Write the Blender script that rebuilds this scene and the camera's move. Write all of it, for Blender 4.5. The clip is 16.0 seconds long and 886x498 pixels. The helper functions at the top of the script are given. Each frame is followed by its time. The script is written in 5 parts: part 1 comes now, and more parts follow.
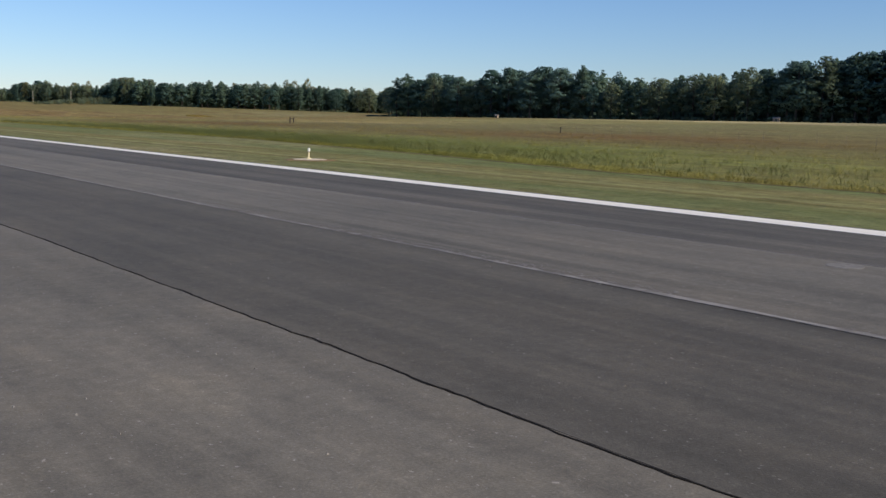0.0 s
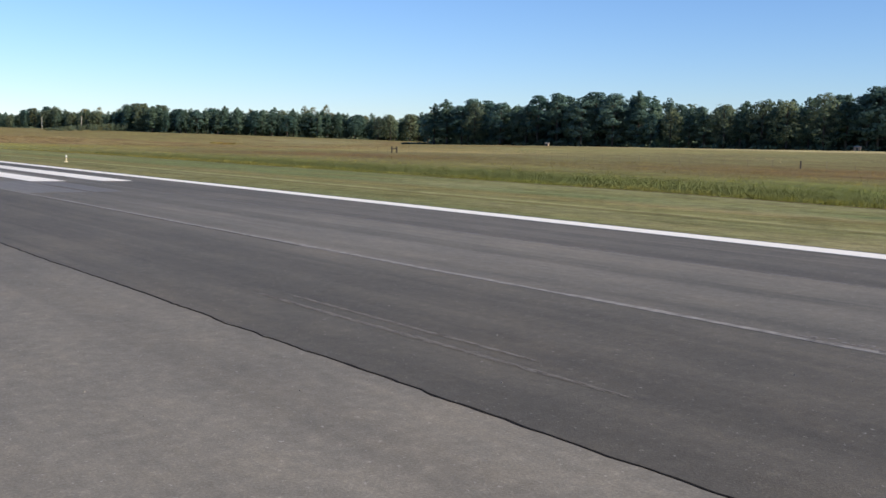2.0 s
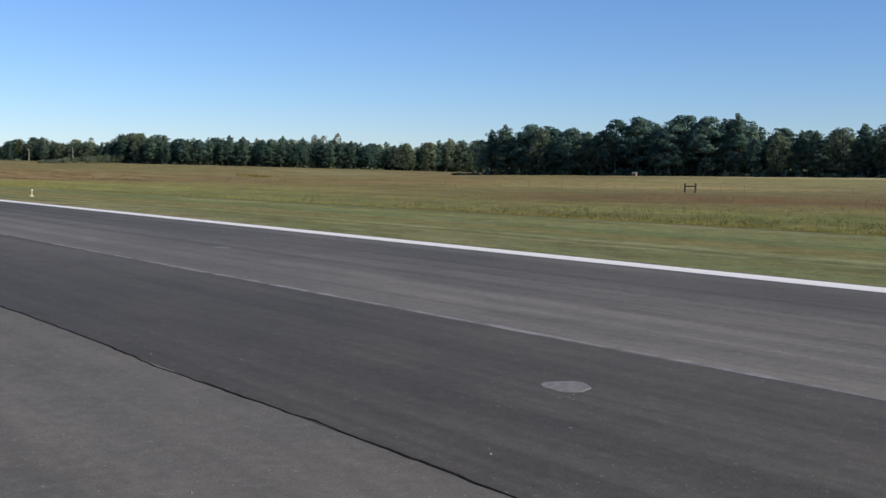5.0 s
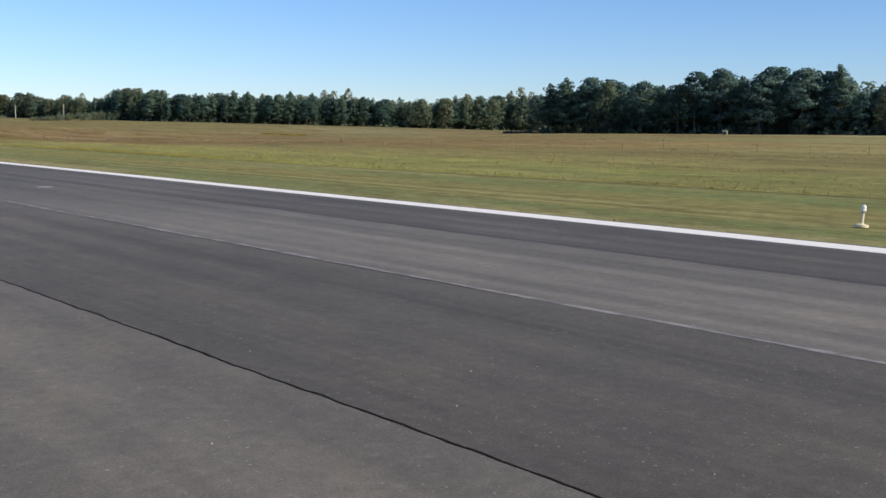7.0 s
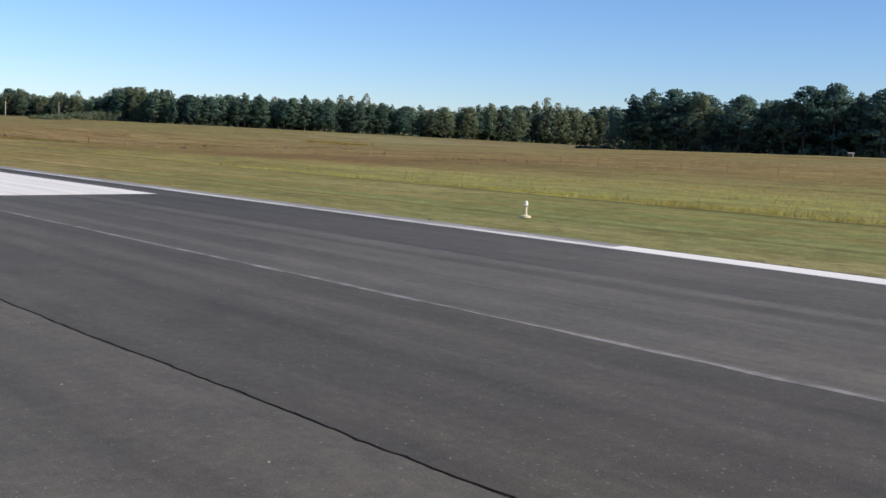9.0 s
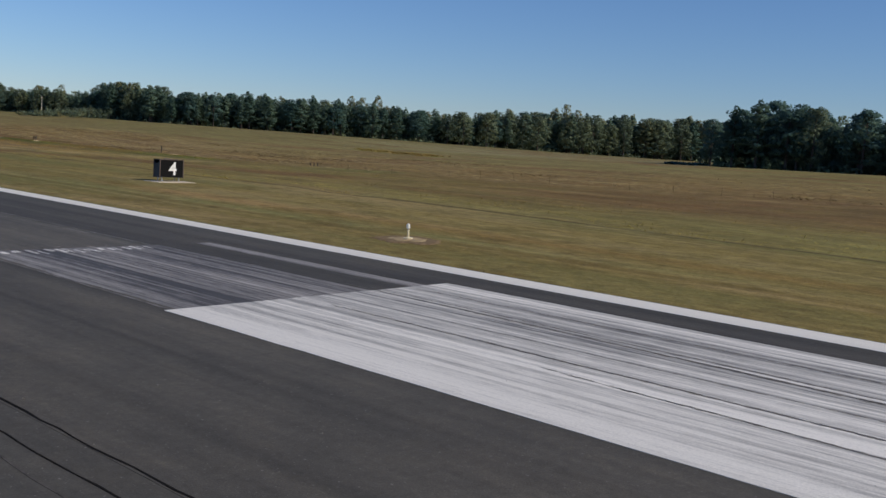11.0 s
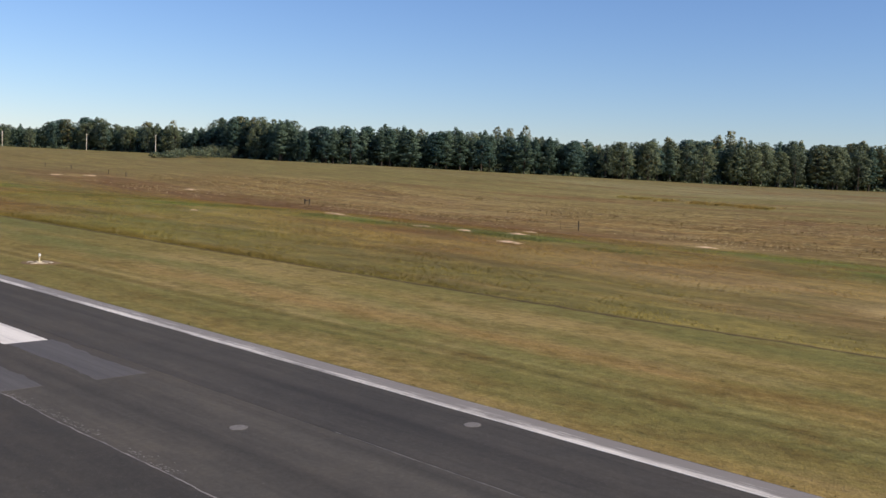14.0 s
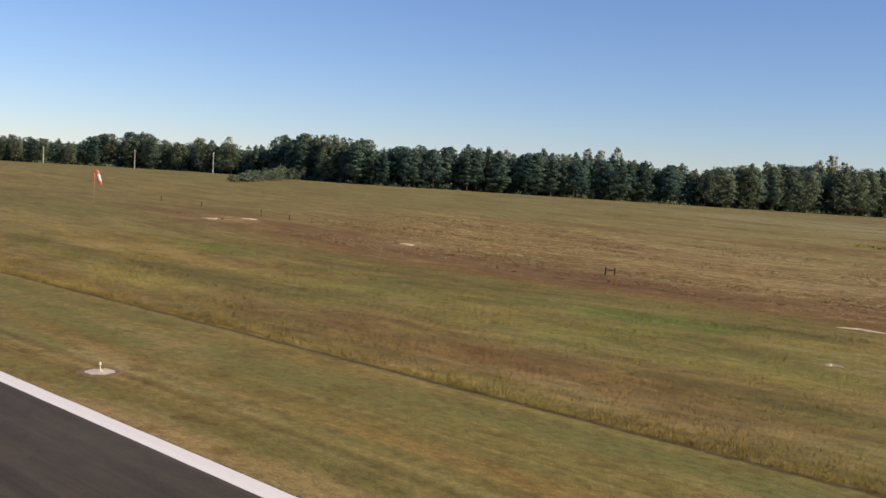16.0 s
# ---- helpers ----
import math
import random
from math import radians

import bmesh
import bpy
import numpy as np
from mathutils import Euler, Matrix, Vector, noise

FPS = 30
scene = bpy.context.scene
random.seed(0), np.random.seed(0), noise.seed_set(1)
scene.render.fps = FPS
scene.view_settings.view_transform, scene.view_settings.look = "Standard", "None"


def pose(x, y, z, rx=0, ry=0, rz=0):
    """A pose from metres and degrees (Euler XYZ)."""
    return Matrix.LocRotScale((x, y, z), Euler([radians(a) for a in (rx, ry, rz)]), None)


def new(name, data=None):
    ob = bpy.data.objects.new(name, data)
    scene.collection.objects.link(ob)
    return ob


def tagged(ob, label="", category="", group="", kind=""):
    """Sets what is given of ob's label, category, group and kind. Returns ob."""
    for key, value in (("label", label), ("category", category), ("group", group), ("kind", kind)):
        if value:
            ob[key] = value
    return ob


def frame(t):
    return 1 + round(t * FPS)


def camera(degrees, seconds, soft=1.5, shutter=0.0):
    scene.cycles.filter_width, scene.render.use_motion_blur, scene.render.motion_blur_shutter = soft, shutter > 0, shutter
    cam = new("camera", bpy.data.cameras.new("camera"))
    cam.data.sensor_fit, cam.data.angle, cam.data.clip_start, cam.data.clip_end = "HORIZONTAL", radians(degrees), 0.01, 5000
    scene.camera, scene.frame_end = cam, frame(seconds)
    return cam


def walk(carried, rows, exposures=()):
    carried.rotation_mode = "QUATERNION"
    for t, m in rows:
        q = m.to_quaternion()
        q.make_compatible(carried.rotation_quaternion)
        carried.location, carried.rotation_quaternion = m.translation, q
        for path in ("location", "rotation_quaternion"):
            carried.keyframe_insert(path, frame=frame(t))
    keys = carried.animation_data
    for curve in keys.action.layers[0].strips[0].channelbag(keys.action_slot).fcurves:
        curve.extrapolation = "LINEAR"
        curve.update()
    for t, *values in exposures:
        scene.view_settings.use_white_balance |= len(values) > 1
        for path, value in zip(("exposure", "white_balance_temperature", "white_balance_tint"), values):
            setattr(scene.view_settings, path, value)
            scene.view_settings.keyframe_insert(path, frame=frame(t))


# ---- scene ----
cam = camera(49.79, 16.0, soft=1.5)
# seconds, x, y, z, yaw, pitch, roll: a take-off run along +y, looking ahead to the right
PATH = [
    (0, 0.272, 23.976, 1.621, -38.808, -7.842, -1.327),
    (0.5, 0.255, 31.782, 1.613, -38.637, -7.568, -0.596),
    (1, 0.217, 39.977, 1.585, -38.426, -6.899, -1.398),
    (1.5, 0.156, 48.562, 1.570, -38.595, -6.490, -2.013),
    (2, 0.121, 57.557, 1.567, -39.055, -6.245, -1.420),
    (2.5, 0.111, 66.980, 1.587, -40.244, -5.478, -1.081),
    (3, 0.110, 76.837, 1.606, -40.908, -4.974, -0.572),
    (3.5, 0.148, 87.088, 1.635, -40.961, -4.809, -0.341),
    (4, 0.270, 97.668, 1.609, -41.345, -4.719, -1.189),
    (4.5, 0.363, 108.603, 1.620, -41.156, -4.619, -0.843),
    (5, 0.402, 119.876, 1.633, -41.016, -4.492, -0.926),
    (5.2, 0.417, 124.476, 1.620, -40.986, -4.531, -1.073),
    (5.75, 0.455, 137.347, 1.632, -41.236, -4.971, -0.965),
    (6.25, 0.448, 149.422, 1.646, -41.833, -5.873, -0.809),
    (6.75, 0.413, 161.838, 1.660, -42.493, -6.765, -0.713),
    (7.3, 0.355, 175.874, 1.668, -42.958, -7.173, -0.813),
    (7.5, 0.328, 181.084, 1.654, -43.325, -7.090, 0.219),
    (8, 0.273, 194.349, 1.659, -43.537, -6.868, -0.874),
    (8.2, 0.250, 199.749, 1.670, -43.736, -6.902, -1.300),
    (8.75, 0.208, 214.910, 1.741, -44.263, -6.644, -1.949),
    (9.25, 0.196, 229.030, 1.892, -45.075, -6.258, -2.926),
    (9.75, 0.193, 243.434, 2.082, -45.896, -5.914, -3.852),
    (10.3, 0.185, 259.569, 2.283, -46.455, -5.803, -4.330),
    (10.5, 0.190, 265.510, 2.353, -46.964, -5.481, -4.305),
    (11, 0.197, 280.548, 2.529, -47.645, -6.170, -3.603),
    (11.5, 0.144, 295.862, 2.671, -47.571, -6.049, -4.617),
    (12, 0.000, 311.429, 2.944, -47.471, -5.582, -4.270),
    (12.5, -0.127, 327.217, 3.377, -47.124, -5.147, -4.102),
    (13, -0.220, 343.222, 3.863, -46.547, -5.299, -3.550),
    (13.5, -0.372, 359.466, 4.467, -46.231, -4.852, -2.626),
    (14, -0.527, 375.938, 5.189, -46.045, -4.824, -2.524),
    (14.5, -0.659, 392.607, 5.938, -46.341, -4.906, -2.068),
    (15, -0.782, 409.455, 6.957, -46.780, -4.502, -2.241),
    (15.5, -0.937, 426.448, 7.837, -46.938, -4.394, -2.785),
    (16, -1.086, 443.584, 8.835, -46.881, -4.055, -3.227),
]
# seconds, stops, kelvin, tint: how the filming camera's own exposure and white balance wandered
EXPOSURE = [(0, -0.22, 6450, 11), (0.5, 0, 6450, 11), (1, 0.09, 6400, 11), (1.5, 0.06, 6400, 11), (2, 0.13, 6400, 11), (2.5, 0.14, 6350, 11), (3, 0.2, 6350, 11),
            (3.5, 0.2, 6350, 11), (4, -0.12, 6250, 11), (4.5, -0.14, 6200, 11), (5, -0.14, 6150, 11), (7.5, 0.07, 6300, 11), (8, 0.07, 6300, 11), (10.5, -0.3, 6250, 11),
            (11, -0.62, 6150, 11), (11.5, -0.45, 6250, 11), (12, -0.04, 6450, 11), (12.5, -0.07, 6500, 11), (13, -0.09, 6550, 12), (13.5, -0.09, 6650, 12), (14, -0.08, 6720, 15),
            (14.5, -0.10, 6820, 16), (15, -0.10, 6830, 17), (15.5, -0.10, 6880, 17), (16, -0.10, 6930, 18)]
walk(cam, [(t, pose(x, y, z, 90 + pitch, roll, yaw)) for t, x, y, z, yaw, pitch, roll in PATH], EXPOSURE)

# ---------- world, sun, exposure ----------
SUN_AZ, SUN_EL = radians(162.0), radians(32.0)
world = bpy.data.worlds.new("world")
scene.world = world
world.use_nodes = True
wn = world.node_tree
sky = wn.nodes.new("ShaderNodeTexSky")
sky.sky_type = "NISHITA"
sky.sun_disc = False
sky.sun_elevation, sky.sun_rotation = SUN_EL, SUN_AZ
sky.altitude, sky.air_density, sky.dust_density, sky.ozone_density = 200.0, 1.12, 0.0, 6.0
wn.nodes["Background"].inputs["Strength"].default_value = 0.114
tint = wn.nodes.new("ShaderNodeMix")      # a clear autumn blue
tint.data_type, tint.blend_type = "RGBA", "MULTIPLY"
tint.inputs["Factor"].default_value = 1.0
tint.inputs["B"].default_value = (0.94, 1.01, 1.19, 1)
wn.links.new(sky.outputs["Color"], tint.inputs["A"])
wn.links.new(tint.outputs["Result"], wn.nodes["Background"].inputs["Color"])
sun_data = bpy.data.lights.new("sun", "SUN")
sun_data.energy, sun_data.angle, sun_data.color = 5.0, radians(0.53), (1.0, 0.87, 0.66)
sun = new("sun", sun_data)
sun_dir = Vector((math.sin(SUN_AZ) * math.cos(SUN_EL), math.cos(SUN_AZ) * math.cos(SUN_EL), math.sin(SUN_EL)))
sun.rotation_euler = sun_dir.to_track_quat("Z", "Y").to_euler()
sun.location = (0, 0, 200)
scene.view_settings.exposure = 0.0

# ---------- sizes of the place ----------
LANE_A, LANE_B, LANE_C, EDGE = 3.81, 7.50, 11.25, 15.24    # paving joints and edge of the runway
LINE_IN = 14.44                                            # inner side of the edge stripe
RUN_START, RUN_END = -260.0, 1540.0
TDZ_Y, AIM_Y, TWO_Y = 91.13, 246.5, 401.7                  # starts of the painted bars
BAR_LEN, AIM_LEN = 23.1, 45.7
LIGHT_X, LIGHT_Y, LIGHT_STEP = 18.49, 54.44, 60.96
MOWN_EDGE = ((0, 24.0), (45, 24.2), (60, 27), (80, 29.4), (130, 29.6), (205, 26.6), (260, 27.8), (340, 32.6), (395, 29.8), (430, 29.5), (600, 29.5))   # y, x: where the mown strip ends

# broad swells of the field: x, y, height, reach
NEAR_HILLS = [
    (30, 100, 0.0, 40), (30, 300, 0.0, 40), (60, 60, -0.3, 45), (30, 480, 0.0, 40), (91, 182, -0.25, 60), (75, 440, -1.7, 60), (105, 490, -4.75, 60),
    (108, 400, -3.5, 60), (60, 300, -0.9, 60), (94, 632, 1.2, 55), (40, 640, 0.4, 60), (180, 640, 0.8, 70), (190, 480, -1.2, 80), (180, 300, 0.3, 90),
    (180, 150, 0.6, 90), (260, 870, 6.8, 80), (232, 762, 2.4, 38), (286, 772, 5.2, 70), (365, 720, 3.3, 70),
]
FAR_HILLS = [
    (443, 680, 2.6, 80), (540, 630, 0.6, 80), (610, 560, 1.5, 90), (290, 400, 1.6, 80), (310, 300, 2.2, 80), (335, 190, 2.4, 90), (440, 480, 0.6, 90),
    (170, 820, 5.2, 90), (150, 950, 6.2, 120), (360, 880, 8.0, 110), (460, 790, 7.0, 100), (570, 740, 6.0, 100), (690, 650, 5.5, 110), (760, 480, 5.0, 120),
    (400, 380, 4.5, 80), (420, 250, 5.0, 90), (440, 120, 5.0, 110), (180, 1080, 8.0, 120),
]
HILLS = NEAR_HILLS + FAR_HILLS
SWELLS = [(60, 456, 1.8, 20, 58)]      # low banks: x, y, height, reach across and along
_hx, _hy, _hz, _hr = (np.array(c, float) for c in zip(*HILLS))


def ground_height(x, y):
    """Height of the field, for numbers or arrays."""
    x, y = np.asarray(x, float), np.asarray(y, float)
    w = np.exp(-((x[..., None] - _hx) ** 2 + (y[..., None] - _hy) ** 2) / (2 * _hr ** 2))
    h = (w * _hz).sum(-1) / (w.sum(-1) + 0.004)
    for sx, sy, sz, rx, ry in SWELLS:
        h = h + sz * np.exp(-((x - sx) / rx) ** 2 / 2 - ((y - sy) / ry) ** 2 / 2)
    s = np.clip((x - 27.0) / 32.0, 0, 1)
    s = s * s * (3 - 2 * s)
    return h * s - 0.035


def fence_x(y):
    """Line of the wire fence across the meadow."""
    return 91.3 + (y - 182.4) * 0.0478


# drifts of one kind of growth in the meadow: x, y, reach across, reach along, weight
GREEN_DRIFTS = [(61, 479, 4, 9, 1.3), (61, 492, 3, 5, 0.9), (62, 509, 3, 4, 0.8), (63, 520, 3, 4, 0.7), (67, 545, 4, 9, 0.8), (77, 598, 5, 7, 0.6), (64, 452, 4, 8, 1.3),
                (69, 434, 5, 12, 1.3), (82, 412, 7, 11, 1.1), (73, 397, 6, 7, 1.1), (62, 373, 3, 2, 0.6), (84, 374, 8, 5, 0.8), (97, 384, 9, 6, 0.7), (46, 474, 4, 3, 0.6), (54, 474, 10, 16, 0.55), (56, 502, 9, 16, 0.5), (37, 447, 6, 14, 0.45), (38, 76, 15, 34, 0.9), (38, 125, 9, 26, 0.6), (36, 200, 10, 40, 0.4)]
BROWN_DRIFTS = [(40, 487, 5, 7, 0.9), (37, 476, 4, 6, 0.8), (34, 462, 3, 5, 0.8), (48, 424, 9, 11, 0.5), (54, 408, 5, 10, 0.75), (47, 392, 6, 5, 0.8), (42, 384, 5, 4, 0.6), (36, 367, 3.5, 9, 1.5), (45, 369, 9, 6, 1.2), (56, 373, 6, 4, 1.0), (54, 362, 6, 4, 1.2), (55, 350, 9, 8, 1.1),
                (34, 132, 3, 16, 0.5), (80, 92, 20, 24, 0.7), (66, 162, 16, 18, 0.8), (90, 258, 14, 26, 0.4), (78, 318, 28, 26, 0.7), (36, 497, 4, 8, 0.5)]
STRAW_DRIFTS = [(98, 588, 9, 6, 0.6), (108, 549, 7, 7, 0.5), (150, 520, 26, 20, 0.4), (130, 492, 12, 10, 0.5), (97, 428, 8, 6, 0.6), (110, 441, 6, 5, 0.5), (53, 404, 6, 12, 0.5), (49, 391, 4, 4, 0.9), (56, 392, 5, 3, 0.8), (64.5, 388, 5, 3, 0.8), (65, 381, 6, 2, 0.7), (66, 370, 4, 1.5, 0.6), (120, 200, 16, 22, 0.5)]


def drift(x, y):
    """Weights of green, brown and straw growth at points of the meadow."""
    out = []
    for group in (GREEN_DRIFTS, BROWN_DRIFTS, STRAW_DRIFTS):
        w = np.zeros(np.shape(x))
        for cx, cy, rx, ry, k in group:
            w = np.maximum(w, k * np.exp(-((x - cx) / rx) ** 2 - ((y - cy) / ry) ** 2))
        out.append(w)
    late = np.clip((y - 405) / 40, 0, 1) * np.clip((640 - y) / 60, 0, 1)
    out[1] = np.maximum(out[1], 0.80 * late * np.exp(-((x - fence_x(y) + 11) / 13) ** 4))      # weedy belt before the fence
    return np.stack(out, -1)


def store_drift(me, x, y):
    """Keeps the drift weights on a mesh, point by point."""
    col = np.concatenate([drift(x, y), np.ones((len(x), 1))], 1)
    me.attributes.new("drift", "FLOAT_COLOR", "POINT").data.foreach_set("color", col.astype(np.float32).ravel())


def gz(x, y):
    return float(ground_height(x, y))


# ---------- materials ----------
def material(name):
    m = bpy.data.materials.new(name)
    m.use_nodes = True
    nt = m.node_tree
    return m, nt, nt.nodes["Principled BSDF"]


def node(nt, kind, **values):
    n = nt.nodes.new(kind)
    for key, v in values.items():
        if key in n.inputs:
            n.inputs[key].default_value = v
    return n


def coords(nt, scale=(1, 1, 1)):
    tc = nt.nodes.new("ShaderNodeTexCoord")
    mp = nt.nodes.new("ShaderNodeMapping")
    mp.inputs["Scale"].default_value = scale
    nt.links.new(tc.outputs["Object"], mp.inputs["Vector"])
    return mp.outputs["Vector"]


def noise_tex(nt, scale, stretch=(1, 1, 1), detail=4.0, rough=0.55, offset=(0, 0, 0)):
    v = coords(nt, stretch)
    v.node.inputs["Location"].default_value = offset
    n = node(nt, "ShaderNodeTexNoise", Scale=scale, Detail=detail, Roughness=rough)
    nt.links.new(v, n.inputs["Vector"])
    return n.outputs["Fac"]


def ramp(nt, fac, stops):
    r = nt.nodes.new("ShaderNodeValToRGB")
    while len(r.color_ramp.elements) > 1:
        r.color_ramp.elements.remove(r.color_ramp.elements[-1])
    first = True
    for pos, col in stops:
        col = col if isinstance(col, tuple) else (col, col, col)
        if first:
            e = r.color_ramp.elements[0]
            e.position = pos
            first = False
        else:
            e = r.color_ramp.elements.new(pos)
        e.color = (*col, 1)
    nt.links.new(fac, r.inputs["Fac"])
    return r.outputs["Color"]


def plug(nt, socket, value):
    if isinstance(value, (int, float)):
        socket.default_value = value
    elif isinstance(value, tuple):
        socket.default_value = (*value, 1)
    else:
        nt.links.new(value, socket)


def mix(nt, fac, a, b, blend="MIX"):
    m = nt.nodes.new("ShaderNodeMix")
    m.data_type, m.blend_type = "RGBA", blend
    plug(nt, m.inputs["Factor"], fac)
    plug(nt, m.inputs["A"], a)
    plug(nt, m.inputs["B"], b)
    return m.outputs["Result"]


def maths(nt, op, a, b=0.0, clamp=False):
    m = nt.nodes.new("ShaderNodeMath")
    m.operation, m.use_clamp = op, clamp
    for i, v in enumerate((a, b)):
        if isinstance(v, (int, float)):
            m.inputs[i].default_value = v
        else:
            nt.links.new(v, m.inputs[i])
    return m.outputs["Value"]


def bump(nt, bsdf, height, strength, distance):
    b = node(nt, "ShaderNodeBump", Strength=strength, Distance=distance)
    nt.links.new(height, b.inputs["Height"])
    nt.links.new(b.outputs["Normal"], bsdf.inputs["Normal"])


def split_xyz(nt):
    s = nt.nodes.new("ShaderNodeSeparateXYZ")
    nt.links.new(coords(nt), s.inputs["Vector"])
    return s.outputs


def plain(name, colour, rough=0.7, metal=0.0, grain=0.25, scale=30.0, gloss=0.5):
    m, nt, b = material(name)
    b.inputs["Specular IOR Level"].default_value = gloss
    n = noise_tex(nt, scale)
    lo = tuple(c * (1 - grain) for c in colour)
    hi = tuple(min(1, c * (1 + grain)) for c in colour)
    nt.links.new(ramp(nt, n, [(0.3, lo), (0.7, hi)]), b.inputs["Base Color"])
    b.inputs["Roughness"].default_value, b.inputs["Metallic"].default_value = rough, metal
    return m


def asphalt_material(name, tone, warm, streak, shift, ages):
    """Worn runway asphalt: aggregate grain, long wheel and rubber streaks, broad stains."""
    m, nt, b = material(name)
    long_a = noise_tex(nt, 1.0, (1.3, 0.012, 1), 4, 0.6, (shift, 0, 0))
    long_b = noise_tex(nt, 1.0, (4.5, 0.035, 1), 5, 0.65, (shift + 9, 3, 0))
    broad = noise_tex(nt, 0.09, (1, 0.4, 1), 3, 0.5, (shift, 7, 0))
    grain = noise_tex(nt, 55.0, (1, 1, 1), 2, 0.7)
    speck = noise_tex(nt, 9.0, (1, 1, 1), 3, 0.75)
    base = tuple(tone * w for w in warm)
    blotch = noise_tex(nt, 0.55, (1, 0.35, 1), 6, 0.72, (shift, 19, 0))
    col = mix(nt, ramp(nt, long_a, [(0.34, 0.0), (0.66, 1.0)]), tuple(c * (1 - streak) for c in base), tuple(c * (1 + streak) for c in base))
    breaks = ramp(nt, noise_tex(nt, 0.12, (1, 0.3, 1), 4, 0.6, (shift, 41, 0)), [(0.42, 0.0), (0.62, 1.0)])
    fine = mix(nt, ramp(nt, long_b, [(0.36, 0.0), (0.66, 1.0)]), (1 - streak * 0.8,) * 3, (1 + streak * 0.6,) * 3)
    col = mix(nt, breaks, col, mix(nt, 1.0, col, fine, "MULTIPLY"))
    col = mix(nt, 1.0, col, ramp(nt, broad, [(0.3, 0.74), (0.7, 1.24)]), "MULTIPLY")
    col = mix(nt, 1.0, col, ramp(nt, blotch, [(0.30, (0.83, 0.84, 0.85)), (0.5, (1.0, 1.0, 1.0)), (0.70, (1.20, 1.17, 1.13))]), "MULTIPLY")
    col = mix(nt, 1.0, col, ramp(nt, grain, [(0.3, 0.84), (0.55, 1.0), (0.75, 1.28)]), "MULTIPLY")
    col = mix(nt, 1.0, col, ramp(nt, speck, [(0.3, 0.84), (0.6, 1.04), (0.74, 1.3)]), "MULTIPLY")
    chips = noise_tex(nt, 26.0, (1, 0.8, 1), 2, 0.6, (shift, 3, 0))
    col = mix(nt, ramp(nt, chips, [(0.66, 0.0), (0.73, 0.75)]), col, (0.30, 0.275, 0.25))
    damp = noise_tex(nt, 1.9, (1, 0.55, 1), 5, 0.75, (shift, 29, 0))
    col = mix(nt, 1.0, col, ramp(nt, damp, [(0.32, (0.86, 0.865, 0.87)), (0.5, (1.0, 1.0, 1.0)), (0.68, (1.12, 1.10, 1.06))]), "MULTIPLY")
    # resurfaced stretches
    along_y = maths(nt, "DIVIDE", split_xyz(nt)["Y"], 600.0, True)
    col = mix(nt, 1.0, col, ramp(nt, along_y, [(p / 600.0, q) for p, q in ages]), "MULTIPLY")
    nt.links.new(col, b.inputs["Base Color"])
    b.inputs["Roughness"].default_value = 0.82
    b.inputs["Specular IOR Level"].default_value = 0.3
    bump(nt, b, grain, 0.5, 0.006)
    return m


def paint_material(name, wear, rubber, under, clean=(0.88, 0.86, 0.83), fine=14.0, grey=(0.0, 0.0), spread=0.045, gaps=0.0, scoured=()):
    """White runway paint with streaks of wear and tyre rubber along the runway; grey: rubber spreading from one x to another."""
    m, nt, b = material(name)
    s1 = noise_tex(nt, 1.0, (fine, 0.035, 1), 5, 0.72, (3, 1, 0))
    s2 = noise_tex(nt, 1.0, (2.6, 0.012, 1), 6, 0.70, (13, 4, 0))
    s3 = noise_tex(nt, 5.0, (3.0, 0.30, 1), 5, 0.75)
    s4 = noise_tex(nt, 1.0, (0.3, 0.05, 1), 4, 0.6, (2, 17, 0))
    grain = noise_tex(nt, 45.0, (1, 1, 1), 2, 0.7)
    mask = maths(nt, "ADD", maths(nt, "ADD", maths(nt, "MULTIPLY", s1, 0.30), maths(nt, "MULTIPLY", s4, 0.22)), maths(nt, "ADD", maths(nt, "MULTIPLY", s2, 0.30), maths(nt, "MULTIPLY", s3, 0.18)))
    if grey[1] > grey[0]:
        g = maths(nt, "DIVIDE", maths(nt, "SUBTRACT", split_xyz(nt)["X"], grey[0]), grey[1] - grey[0], True)
        mask = maths(nt, "SUBTRACT", mask, maths(nt, "MULTIPLY", g, spread))
    if scoured:   # more worn from one y to another, most away from the centre line
        w = maths(nt, "DIVIDE", maths(nt, "SUBTRACT", split_xyz(nt)["Y"], scoured[0]), scoured[1] - scoured[0], True)
        mask = maths(nt, "SUBTRACT", mask, maths(nt, "MULTIPLY", maths(nt, "MULTIPLY", w, maths(nt, "ADD", maths(nt, "MULTIPLY", g, 0.7), 0.3)), scoured[2]))
    if gaps:      # stretches scoured bare
        bare = ramp(nt, noise_tex(nt, 1.0, (0.9, 0.16, 1), 5, 0.7, (8, 23, 0)), [(0.36, 1.0), (0.52, 0.0)])
        mask = maths(nt, "SUBTRACT", mask, maths(nt, "MULTIPLY", bare, gaps))
    lo, hi = wear
    cover = ramp(nt, mask, [(lo, 0.0), (hi, 1.0)])
    dull = mix(nt, ramp(nt, s2, [(0.38, 0.0), (0.60, 1.0)]), tuple(c * (1 - rubber) for c in clean), clean)
    col = mix(nt, cover, under, dull)
    col = mix(nt, 1.0, col, ramp(nt, grain, [(0.25, 0.8), (0.6, 1.0), (0.8, 1.08)]), "MULTIPLY")
    nt.links.new(col, b.inputs["Base Color"])
    b.inputs["Roughness"].default_value = 0.7
    bump(nt, b, grain, 0.4, 0.004)
    return m


